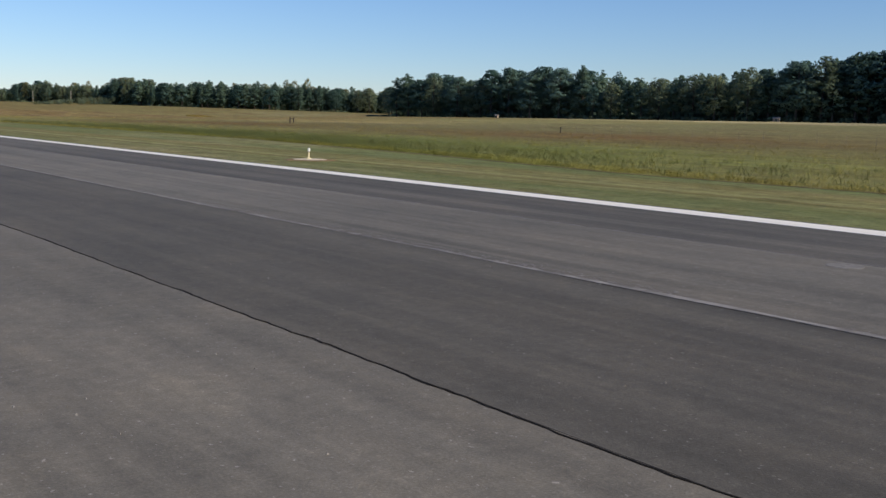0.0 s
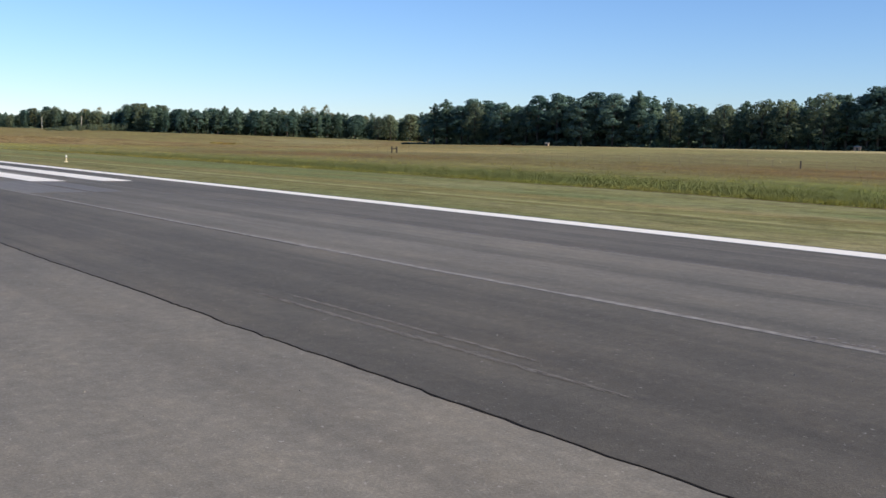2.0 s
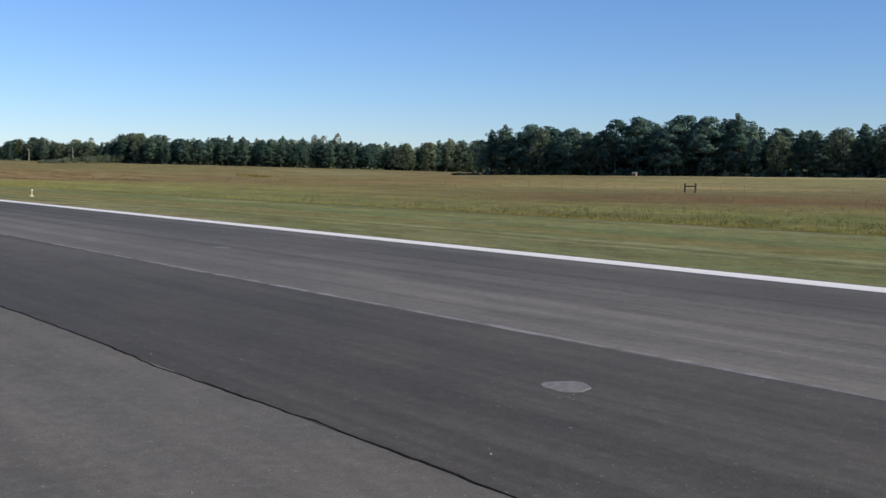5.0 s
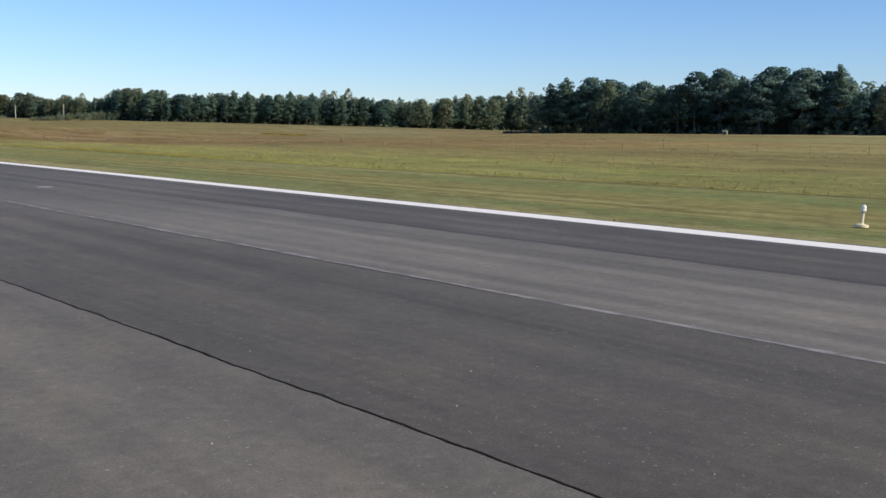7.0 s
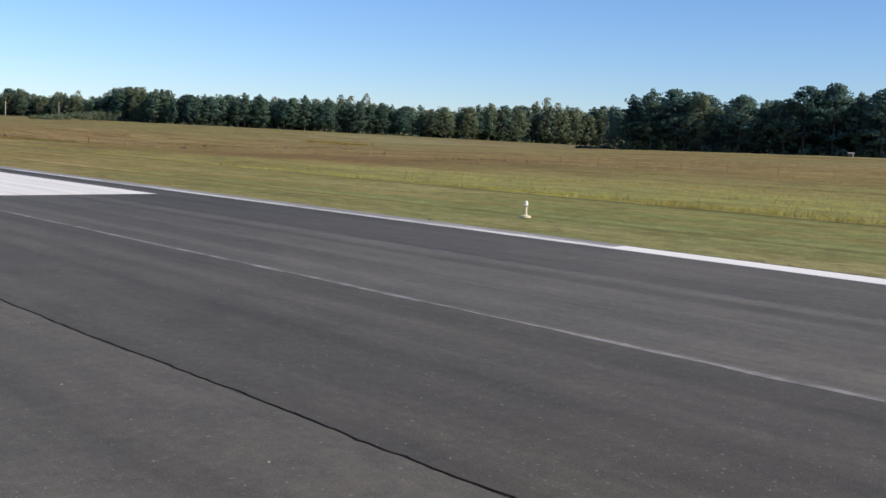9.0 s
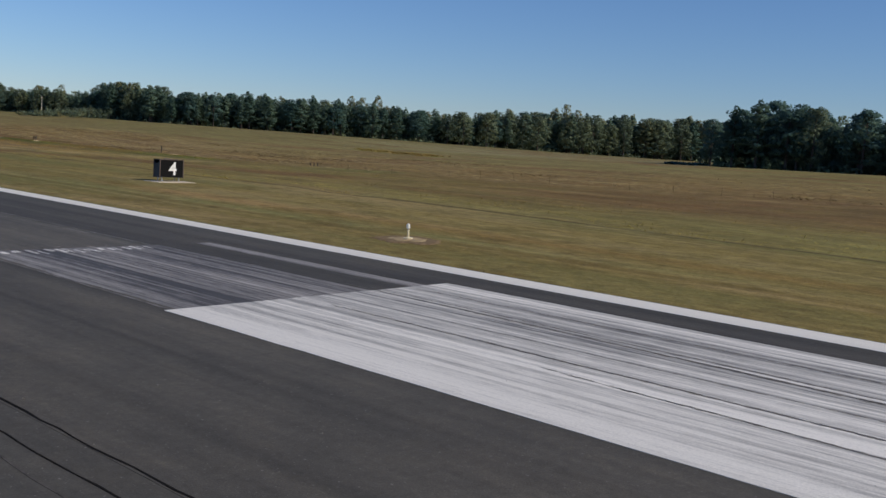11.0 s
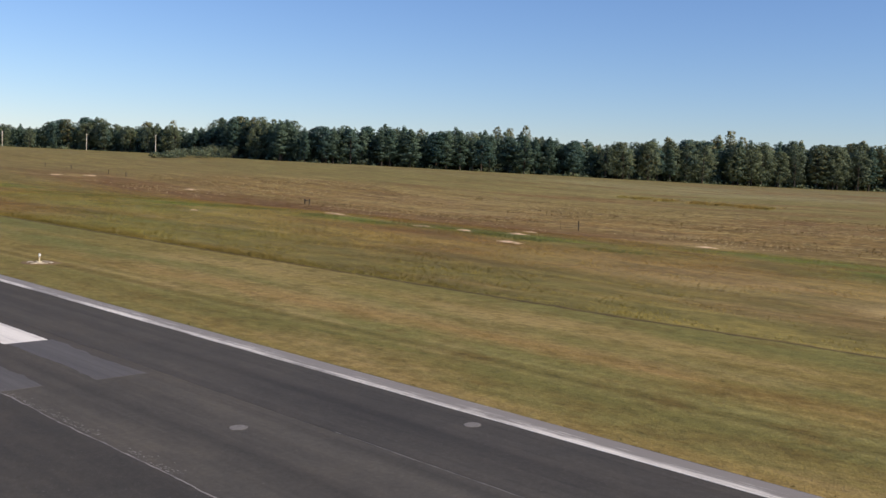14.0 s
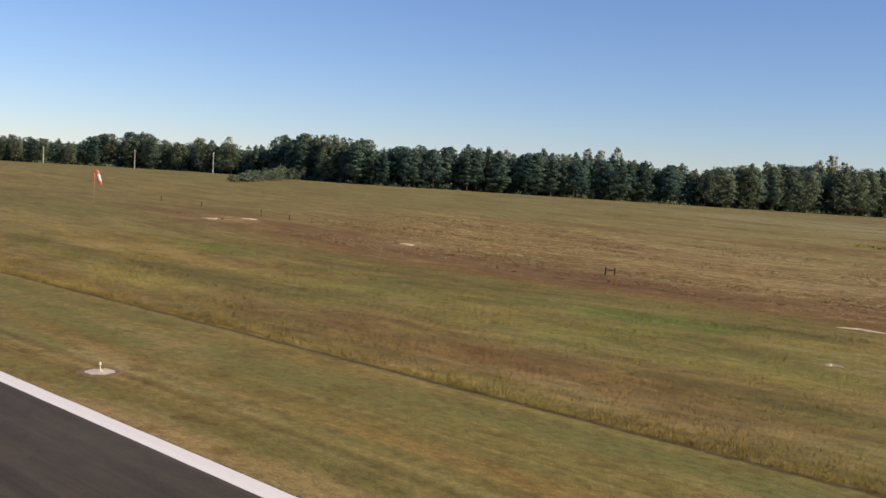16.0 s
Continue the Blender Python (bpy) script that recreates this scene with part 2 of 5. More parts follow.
OLD = (0.58, 0.50, 0.39)      # brown, weathered stretch at the far end
M_LANE = [
    asphalt_material("asphalt_centre", 0.134, (1.13, 1.02, 0.825), 0.15, 2.0, ((0, 1.22), (55, 1.22), (85, 1.0), (170, 1.0), (182, 0.88), (225, 0.86), (240, 0.72), (390, 0.70), (430, OLD), (600, OLD))),
    asphalt_material("asphalt_inner", 0.106, (1.14, 1.02, 0.82), 0.22, 31.0, ((0, 0.80), (50, 0.82), (75, 0.95), (95, 0.78), (120, 0.74), (145, 0.95), (225, 0.90), (245, 0.78), (290, 0.72), (312, 0.60), (370, 0.66), (390, 0.72), (430, OLD), (600, OLD))),
    asphalt_material("asphalt_wheel_path", 0.132, (1.11, 1.01, 0.83), 0.25, 57.0, ((0, 1.08), (185.4, 1.08), (185.6, 0.97), (230, 0.95), (240, 0.70), (296, 0.68), (306, 0.78), (345, 0.76), (365, 0.70), (385, 0.58), (430, OLD), (600, OLD))),
    asphalt_material("asphalt_outer", 0.100, (1.12, 1.01, 0.83), 0.23, 83.0, ((0, 1.0), (230, 1.0), (240, 0.72), (390, 0.70), (430, (0.72, 0.64, 0.50)), (600, (0.72, 0.64, 0.50)))),
]
WHITE = (0.96, 0.91, 0.81)
M_BAR = paint_material("paint_bar", (0.415, 0.485), 0.12, (0.30, 0.27, 0.24), WHITE, 18.0)
M_AIM = paint_material("paint_aiming", (0.340, 0.462), 0.13, (0.150, 0.143, 0.132), WHITE, 7.0, (8.2, 9.8), 0.040, 0.0, (270.0, 287.0, 0.075))
M_EDGE = paint_material("paint_edge", (0.35, 0.43), 0.08, (0.36, 0.33, 0.28), WHITE)
M_EDGE_OLD = paint_material("paint_edge_worn", (0.41, 0.50), 0.10, (0.27, 0.245, 0.215), WHITE, 14.0, (14.62, 14.82), 0.10, 0.07)
M_EDGE_MID = paint_material("paint_edge_dusty", (0.335, 0.415), 0.08, (0.36, 0.32, 0.26), (0.93, 0.88, 0.77))
M_EDGE_PALE = paint_material("paint_edge_faded", (0.41, 0.50), 0.10, (0.24, 0.215, 0.185), (0.82, 0.77, 0.67), 14.0, (14.62, 14.82), 0.06, 0.06)
M_EDGE_GREY = paint_material("paint_edge_grey", (0.44, 0.55), 0.14, (0.19, 0.17, 0.145), (0.74, 0.68, 0.58))
M_GHOST = paint_material("paint_removed", (0.42, 0.58), 0.10, (0.106, 0.095, 0.082), (0.220, 0.200, 0.170), 5.0)
M_GHOST_OLD = paint_material("paint_removed_long_ago", (0.42, 0.56), 0.10, (0.082, 0.072, 0.062), (0.140, 0.126, 0.108), 7.0)
M_SCRATCH = paint_material("paint_scratched", (0.46, 0.58), 0.15, (0.072, 0.064, 0.056), (0.52, 0.48, 0.43), 8.0)
M_SEAL = plain("joint_sealant", (0.014, 0.012, 0.010), 0.8, 0.0, 0.3, 12, gloss=0.05)
M_CRACK = plain("old_crack", (0.100, 0.090, 0.080), 0.85, 0.0, 0.55, 6, gloss=0.05)
M_PALE = plain("pale_joint", (0.24, 0.225, 0.21), 0.85, 0.0, 0.4, 3, gloss=0.05)
M_SCRAPE = plain("pale_scrape", (0.25, 0.235, 0.215), 0.85, 0.0, 0.3, 7, gloss=0.05)
M_RUBBER = plain("rubber_on_paint", (0.175, 0.165, 0.152), 0.8, 0.0, 0.3, 6, gloss=0.05)
M_DUST = plain("pale_dust", (0.205, 0.190, 0.168), 0.85, 0.0, 0.3, 6, gloss=0.05)
M_SMEAR = plain("faint_smear", (0.168, 0.156, 0.140), 0.85, 0.0, 0.35, 5, gloss=0.05)
M_PATCH = plain("core_patch", (0.205, 0.195, 0.183), 0.85, 0.0, 0.22, 14, gloss=0.05)
M_CONCRETE = plain("pale_concrete", (0.60, 0.51, 0.37), 0.85, 0.0, 0.22, 9)
M_PATCH_PALE = plain("fresh_core_patch", (0.34, 0.325, 0.30), 0.85, 0.0, 0.22, 14, gloss=0.05)
M_DUSTY = plain("dusty_concrete", (0.40, 0.30, 0.165), 0.95, 0.0, 0.3, 6, gloss=0.1)
M_SOIL = plain("bare_soil", (0.215, 0.150, 0.080), 0.95, 0.0, 0.3, 8, gloss=0.1)
M_SAND = plain("bare_sand", (0.74, 0.54, 0.34), 0.95, 0.0, 0.25, 1.5)
M_STEEL = plain("galvanised_steel", (0.55, 0.55, 0.53), 0.45, 0.7, 0.15)
M_WHITE_LAMP = plain("lamp_white", (0.78, 0.77, 0.70), 0.45, 0.0, 0.1)
M_CREAM = plain("lamp_cream_paint", (0.72, 0.62, 0.40), 0.55, 0.0, 0.12)
M_SIGN_BLACK = plain("sign_black_panel", (0.006, 0.006, 0.006), 0.75, 0.0, 0.3, gloss=0.12)
M_SIGN_SIDE = plain("sign_blue_grey_side", (0.016, 0.019, 0.025), 0.6, 0.0, 0.3, 4, gloss=0.2)
M_TRIM = plain("sign_trim", (0.26, 0.26, 0.27), 0.5, 0.2, 0.2)
M_SIGN_END = plain("sign_blue_end", (0.022, 0.030, 0.045), 0.5, 0.0, 0.3, 4, gloss=0.3)
# pale sky reflection on the sign's end, given as a colour
M_SIGN_SHEEN = plain("sign_sky_sheen", (0.30, 0.34, 0.40), 0.6, 0.0, 0.2, 6)
M_BRONZE = plain("sign_bronze_trim", (0.125, 0.092, 0.075), 0.55, 0.3, 0.25, 9)
M_SIGN_WHITE = plain("sign_white", (0.82, 0.82, 0.80), 0.5, 0.0, 0.04)
M_WOOD = plain("weathered_post", (0.075, 0.058, 0.045), 0.9, 0.0, 0.35, 18)
M_POLE = plain("utility_pole_wood", (0.62, 0.58, 0.50), 0.85, 0.0, 0.2, 8)
M_RUST = plain("rusty_steel", (0.11, 0.075, 0.05), 0.8, 0.1, 0.3)
M_TPOST = plain("pale_steel_post", (0.30, 0.25, 0.18), 0.6, 0.2, 0.2)
M_ORANGE = plain("windsock_orange", (0.85, 0.16, 0.05), 0.75, 0.0, 0.12)
M_ORANGE_PALE = plain("windsock_faded", (0.88, 0.74, 0.66), 0.75, 0.0, 0.12)
M_BARK = plain("bark", (0.060, 0.050, 0.043), 0.95, 0.0, 0.35, 6)
M_TAN = plain("tan_wall", (0.30, 0.22, 0.16), 0.8, 0.0, 0.12, 6)
M_ROOF = plain("grey_roof", (0.30, 0.27, 0.25), 0.7, 0.0, 0.2, 6)
M_GLASS = plain("dark_pane", (0.03, 0.035, 0.04), 0.15, 0.0, 0.1)


def meadow_colour(nt):
    """Rough autumn meadow: green and brown drifts near the runway, a red-brown weedy belt, a stubbly pasture and pale far grass."""
    xyz = split_xyz(nt)
    wob = noise_tex(nt, 0.030, (1, 0.35, 1), 4, 0.6)
    wob2 = noise_tex(nt, 0.012, (1, 0.5, 1), 3, 0.55, (40, 11, 0))
    free = ramp(nt, maths(nt, "DIVIDE", xyz["X"], 400.0, True), [(0.06, 0.12), (0.20, 1.0)])
    x = maths(nt, "ADD", xyz["X"], maths(nt, "MULTIPLY", free, maths(nt, "ADD", maths(nt, "MULTIPLY", maths(nt, "SUBTRACT", wob, 0.5), 30.0),
                                         maths(nt, "MULTIPLY", maths(nt, "SUBTRACT", wob2, 0.5), 40.0))))
    u = maths(nt, "DIVIDE", x, 400.0, True)
    early = ramp(nt, u, [(0.06, (0.212, 0.200, 0.066)), (0.105, (0.205, 0.190, 0.066)), (0.135, (0.182, 0.165, 0.060)), (0.17, (0.156, 0.136, 0.052)),
                         (0.24, (0.168, 0.153, 0.060)), (0.34, (0.182, 0.166, 0.068)), (0.5, (0.190, 0.182, 0.078)), (0.645, (0.200, 0.190, 0.082)), (0.68, (0.36, 0.32, 0.19)), (1.0, (0.22, 0.20, 0.10))])
    late = ramp(nt, u, [(0.07, (0.240, 0.194, 0.060)), (0.11, (0.232, 0.184, 0.054)), (0.15, (0.255, 0.182, 0.060)), (0.18, (0.205, 0.165, 0.048)),
                        (0.215, (0.195, 0.138, 0.046)), (0.30, (0.236, 0.150, 0.050)), (0.40, (0.236, 0.172, 0.058)),
                        (0.50, (0.225, 0.190, 0.066)), (0.64, (0.220, 0.192, 0.068)), (0.72, (0.260, 0.235, 0.110)), (1.0, (0.200, 0.185, 0.085))])
    v = maths(nt, "ADD", maths(nt, "DIVIDE", xyz["Y"], 700.0), maths(nt, "MULTIPLY", maths(nt, "SUBTRACT", wob2, 0.5), 0.25), True)
    age = ramp(nt, v, [(0.34, 0.0), (0.48, 1.0)])
    col = mix(nt, age, early, late)
    drift = ramp(nt, v, [(0.34, 0.15), (0.48, 1.0)])
    # drifts of brown, green and straw at several sizes
    brown = noise_tex(nt, 0.042, (1, 0.30, 1), 6, 0.66, (3, 3, 0))
    off_edge = ramp(nt, maths(nt, "DIVIDE", xyz["X"], 400.0, True), [(0.074, 0.2), (0.11, 1.0)])
    near_by = ramp(nt, maths(nt, "DIVIDE", x, 400.0, True), [(0.21, 1.0), (0.25, 0.3)])
    green = noise_tex(nt, 0.040, (1.4, 0.28, 1), 6, 0.64, (77, 21, 0))
    pale = noise_tex(nt, 0.110, (1.2, 0.25, 1), 6, 0.70, (51, 60, 0))
    col = mix(nt, maths(nt, "MULTIPLY", maths(nt, "MULTIPLY", ramp(nt, brown, [(0.38, 0.95), (0.51, 0.0)]), drift), off_edge), col, (0.188, 0.108, 0.041))
    col = mix(nt, maths(nt, "MULTIPLY", maths(nt, "MULTIPLY", ramp(nt, green, [(0.49, 0.0), (0.61, 0.9)]), drift), near_by), col, (0.160, 0.138, 0.042))
    col = mix(nt, maths(nt, "MULTIPLY", ramp(nt, pale, [(0.53, 0.0), (0.66, 0.85)]), drift), col, (0.300, 0.225, 0.092))
    # the weedy pasture beyond the fence
    far = ramp(nt, maths(nt, "DIVIDE", x, 400.0, True), [(0.21, 0.0), (0.25, 1.0), (0.40, 1.0), (0.52, 0.35)])
    fade = ramp(nt, v, [(0.38, 0.35), (0.52, 1.0), (0.78, 1.0), (0.88, 0.15)])
    far = maths(nt, "MULTIPLY", far, fade)
    col = mix(nt, ramp(nt, v, [(0.78, 0.0), (0.88, 0.65)]), col, (0.190, 0.163, 0.056))
    straw = noise_tex(nt, 0.80, (0.9, 0.8, 1), 6, 0.80, (9, 55, 0))
    weeds = noise_tex(nt, 0.50, (0.9, 0.8, 1), 6, 0.78, (19, 5, 0))
    col = mix(nt, maths(nt, "MULTIPLY", ramp(nt, straw, [(0.53, 0.0), (0.60, 0.9)]), far), col, (0.420, 0.335, 0.140))
    col = mix(nt, maths(nt, "MULTIPLY", ramp(nt, weeds, [(0.53, 0.0), (0.60, 0.9)]), far), col, (0.105, 0.078, 0.030))
    # drifts of green, red-brown and straw growth, frayed at their edges
    kept = nt.nodes.new("ShaderNodeAttribute")
    kept.attribute_name = "drift"
    sep = nt.nodes.new("ShaderNodeSeparateColor")
    nt.links.new(kept.outputs["Color"], sep.inputs["Color"])
    fray = ramp(nt, noise_tex(nt, 0.30, (1, 0.45, 1), 6, 0.72, (5, 71, 0)), [(0.34, 0.25), (0.50, 1.0), (0.64, 1.45)])
    for channel, colour in (("Green", (0.168, 0.096, 0.037)), ("Red", (0.138, 0.160, 0.038)), ("Blue", (0.360, 0.270, 0.120))):
        col = mix(nt, maths(nt, "MULTIPLY", sep.outputs[channel], fray, True), col, colour)
    bands = noise_tex(nt, 0.17, (1, 0.24, 1), 6, 0.68, (15, 33, 0))
    col = mix(nt, 1.0, col, ramp(nt, bands, [(0.32, (0.74, 0.70, 0.66)), (0.44, (0.95, 0.90, 0.88)), (0.55, (1.04, 1.06, 1.02)), (0.68, (1.24, 1.22, 1.16))]), "MULTIPLY")
    col = mix(nt, 1.0, col, ramp(nt, maths(nt, "DIVIDE", xyz["Y"], 700.0, True), [(0.25, (1.0, 1.0, 1.0)), (0.30, (1.28, 1.27, 1.18)), (0.37, (1.28, 1.27, 1.18)), (0.43, (1.0, 1.0, 1.0))]), "MULTIPLY")
    mottle = noise_tex(nt, 0.7, (1, 0.35, 1), 6, 0.72, (61, 5, 0))
    return mix(nt, 1.0, col, ramp(nt, mottle, [(0.28, (0.64, 0.66, 0.66)), (0.5, (1.0, 1.0, 1.0)), (0.72, (1.40, 1.34, 1.28))]), "MULTIPLY")


def mown_colour(nt):
    """Mown strip: lines left by the mower, dry brown and greener patches."""
    mow = noise_tex(nt, 1.0, (1.1, 0.006, 1), 5, 0.65, (5, 0, 0))
    mow2 = noise_tex(nt, 1.0, (0.22, 0.016, 1), 4, 0.6, (25, 8, 0))
    mown = ramp(nt, mow, [(0.30, (0.160, 0.118, 0.042)), (0.44, (0.205, 0.168, 0.060)), (0.56, (0.230, 0.188, 0.070)), (0.70, (0.285, 0.240, 0.105))])
    mown = mix(nt, ramp(nt, mow2, [(0.43, 0.0), (0.57, 0.85)]), mown, (0.156, 0.160, 0.058))
    dry = noise_tex(nt, 0.12, (1, 0.25, 1), 6, 0.70, (31, 2, 0))
    mown = mix(nt, ramp(nt, dry, [(0.51, 0.0), (0.63, 0.85)]), mown, (0.285, 0.226, 0.108))
    tuft = noise_tex(nt, 0.55, (1, 0.6, 1), 6, 0.72, (12, 32, 0))
    mown = mix(nt, ramp(nt, tuft, [(0.36, 0.85), (0.50, 0.0)]), mown, (0.140, 0.112, 0.038))
    # wheel track and swath lines beside the pavement
    sway = maths(nt, "MULTIPLY", maths(nt, "SUBTRACT", noise_tex(nt, 0.06, (0.2, 0.5, 1), 4, 0.65, (8, 8, 0)), 0.5), 1.8)
    across = maths(nt, "DIVIDE", maths(nt, "SUBTRACT", maths(nt, "ADD", split_xyz(nt)["X"], sway), 15.0), 16.0, True)
    mown = mix(nt, 1.0, mown, ramp(nt, across, [(0.0, (1.10, 1.06, 1.06)), (0.10, (1.06, 1.04, 1.02)), (0.15, (0.87, 0.89, 0.82)), (0.20, (0.90, 0.92, 0.85)), (0.225, (1.16, 1.15, 1.16)), (0.25, (0.76, 0.74, 0.68)), (0.265, (0.90, 0.88, 0.80)),
                                                (0.29, (1.22, 1.24, 1.30)), (0.33, (1.0, 1.04, 1.0)), (0.42, (1.08, 0.98, 0.90)), (0.54, (0.93, 1.0, 0.93)), (0.66, (1.06, 1.10, 1.04)), (0.80, (0.90, 0.95, 0.88)), (0.93, (1.08, 1.12, 1.06)), (1.0, (0.96, 1.02, 0.96))]), "MULTIPLY")
    v = maths(nt, "DIVIDE", split_xyz(nt)["Y"], 700.0, True)
    return mix(nt, 1.0, mown, ramp(nt, v, [(0.18, (0.94, 1.06, 1.10)), (0.26, (1.06, 1.16, 1.10)), (0.34, (1.18, 1.24, 1.12)), (0.42, (1.16, 1.04, 0.92)), (0.53, (1.16, 1.03, 0.90)), (0.59, (1.14, 1.03, 0.86)), (0.64, (1.05, 1.00, 0.82)), (0.68, (1.12, 0.96, 0.79)), (0.76, (1.08, 0.97, 0.80)), (0.85, (1.08, 0.97, 0.80))]), "MULTIPLY")


def field_material():
    m, nt, b = material("field")
    xyz = split_xyz(nt)
    ragged = maths(nt, "MULTIPLY", maths(nt, "SUBTRACT", noise_tex(nt, 0.5, (1, 1, 1), 4, 0.7), 0.5), 0.7)
    edge_x = ramp(nt, maths(nt, "DIVIDE", xyz["Y"], 600.0, True), [(p / 600.0, q / 40.0) for p, q in MOWN_EDGE])
    side = maths(nt, "SUBTRACT", maths(nt, "ADD", xyz["X"], ragged), maths(nt, "MULTIPLY", edge_x, 40.0))
    col = mix(nt, maths(nt, "LESS_THAN", side, 0.0), meadow_colour(nt), mown_colour(nt))
    # shade along the tall grass edge, painted as a dark line where the mower stops
    s = maths(nt, "DIVIDE", maths(nt, "ADD", side, 1.0), 2.0, True)
    col = mix(nt, ramp(nt, s, [(0.36, 0.0), (0.44, 0.85), (0.56, 0.85), (0.66, 0.0)]), col, (0.090, 0.062, 0.026))
    fine = noise_tex(nt, 2.6, (1, 0.6, 1), 5, 0.75)
    blades = noise_tex(nt, 14.0, (1, 1, 1), 3, 0.75)
    col = mix(nt, 1.0, col, ramp(nt, fine, [(0.28, 0.62), (0.5, 1.0), (0.75, 1.40)]), "MULTIPLY")
    col = mix(nt, 1.0, col, ramp(nt, blades, [(0.3, 0.75), (0.7, 1.25)]), "MULTIPLY")
    nt.links.new(col, b.inputs["Base Color"])
    b.inputs["Roughness"].default_value = 0.95
    b.inputs["Specular IOR Level"].default_value = 0.15
    bump(nt, b, maths(nt, "ADD", maths(nt, "MULTIPLY", fine, 0.7), maths(nt, "MULTIPLY", blades, 0.3)), 0.7, 0.12)
    return m


def thin(nt, b, col, share):
    """Lets light through a thin leaf or blade."""
    t = nt.nodes.new("ShaderNodeBsdfTranslucent")
    s = nt.nodes.new("ShaderNodeMixShader")
    s.inputs["Fac"].default_value = share
    plug(nt, t.inputs["Color"], col)
    nt.links.new(b.outputs["BSDF"], s.inputs[1])
    nt.links.new(t.outputs["BSDF"], s.inputs[2])
    nt.links.new(s.outputs["Shader"], nt.nodes["Material Output"].inputs["Surface"])


def leaf_material(name, dark, light, rough=0.75):
    m, nt, b = material(name)
    geo = nt.nodes.new("ShaderNodeNewGeometry")
    info = nt.nodes.new("ShaderNodeObjectInfo")
    f = maths(nt, "ADD", maths(nt, "MULTIPLY", geo.outputs["Random Per Island"], 0.28), maths(nt, "MULTIPLY", info.outputs["Random"], 0.72))
    col = ramp(nt, f, [(0.1, dark), (0.9, light)])
    nt.links.new(col, b.inputs["Base Color"])
    b.inputs["Roughness"].default_value = rough
    b.inputs["Specular IOR Level"].default_value = 0.2
    thin(nt, b, col, 0.40)
    return m


def standing_material(name, lift):
    """Standing grass in the colours of the ground it grows on."""
    m, nt, b = material(name)
    geo = nt.nodes.new("ShaderNodeNewGeometry")
    one = ramp(nt, geo.outputs["Random Per Island"], [(0.0, tuple(0.92 * c for c in lift)), (1.0, tuple(1.09 * c for c in lift))])
    col = mix(nt, 1.0, meadow_colour(nt), one, "MULTIPLY")
    nt.links.new(col, b.inputs["Base Color"])
    b.inputs["Roughness"].default_value = 0.85
    b.inputs["Specular IOR Level"].default_value = 0.2
    thin(nt, b, col, 0.2)
    return m


def grass_blade_material(name, stops):
    """Green weeds and short grass, tinted in patches by where they grow."""
    m, nt, b = material(name)
    geo = nt.nodes.new("ShaderNodeNewGeometry")
    n = noise_tex(nt, 0.05, (1, 0.45, 1), 5, 0.62, (3, 3, 0))
    f = maths(nt, "ADD", maths(nt, "MULTIPLY", geo.outputs["Random Per Island"], 0.12), maths(nt, "ADD", maths(nt, "MULTIPLY", n, 1.5), -0.30))
    col = ramp(nt, f, stops)
    nt.links.new(col, b.inputs["Base Color"])
    b.inputs["Roughness"].default_value = 0.85
    b.inputs["Specular IOR Level"].default_value = 0.2
    thin(nt, b, col, 0.2)
    return m


M_FIELD = field_material()
M_PINE = leaf_material("pine_needles", (0.078, 0.140, 0.112), (0.152, 0.226, 0.164))
M_DOME = leaf_material("old_pine_needles", (0.062, 0.126, 0.112), (0.125, 0.205, 0.172))
M_BROAD = leaf_material("broad_leaves", (0.118, 0.162, 0.112), (0.225, 0.272, 0.165))
M_TURN = leaf_material("turning_leaves", (0.185, 0.195, 0.100), (0.330, 0.320, 0.165))
M_TALL = standing_material("tall_grass", (1.95, 1.92, 1.70))
M_WEED = grass_blade_material("green_weeds", [(0.3, (0.165, 0.200, 0.074)), (0.8, (0.230, 0.250, 0.098))])
M_STALK = grass_blade_material("bleached_stalk", [(0.3, (0.42, 0.32, 0.17)), (0.8, (0.60, 0.49, 0.29))])
M_DOCK = grass_blade_material("dark_weed", [(0.3, (0.145, 0.096, 0.042)), (0.8, (0.205, 0.148, 0.066))])
M_SHORT = grass_blade_material("short_grass", [(0.30, (0.260, 0.225, 0.085)), (0.5, (0.280, 0.240, 0.096)), (0.8, (0.330, 0.275, 0.130))])


# ---------- mesh helpers ----------
def mesh_from(name, verts, faces, mat, smooth=False):
    me = bpy.data.meshes.new(name)
    me.from_pydata(verts, [], faces)
    me.materials.append(mat)
    if smooth:
        me.polygons.foreach_set("use_smooth", [True] * len(me.polygons))
    me.update()
    return me


def part(name, bm, mat, parent, label=""):
    me = bpy.data.meshes.new(name)
    bm.to_mesh(me)
    bm.free()
    me.materials.append(mat)
    ob = new(name, me)
    ob.parent = parent
    if label:
        ob["label"] = label
    return ob


def mesh_part(name, me, parent, label=""):
    ob = new(name, me)
    ob.parent = parent
    if label:
        ob["label"] = label
    return ob


def box_bm(x0, x1, y0, y1, z0, z1, bevel=0.0):
    bm = bmesh.new()
    bmesh.ops.create_cube(bm, size=1.0, matrix=Matrix.LocRotScale(((x0 + x1) / 2, (y0 + y1) / 2, (z0 + z1) / 2), None, (x1 - x0, y1 - y0, z1 - z0)))
    if bevel:
        bmesh.ops.bevel(bm, geom=bm.edges[:], offset=bevel, segments=2, affect="EDGES", profile=0.5)
    return bm


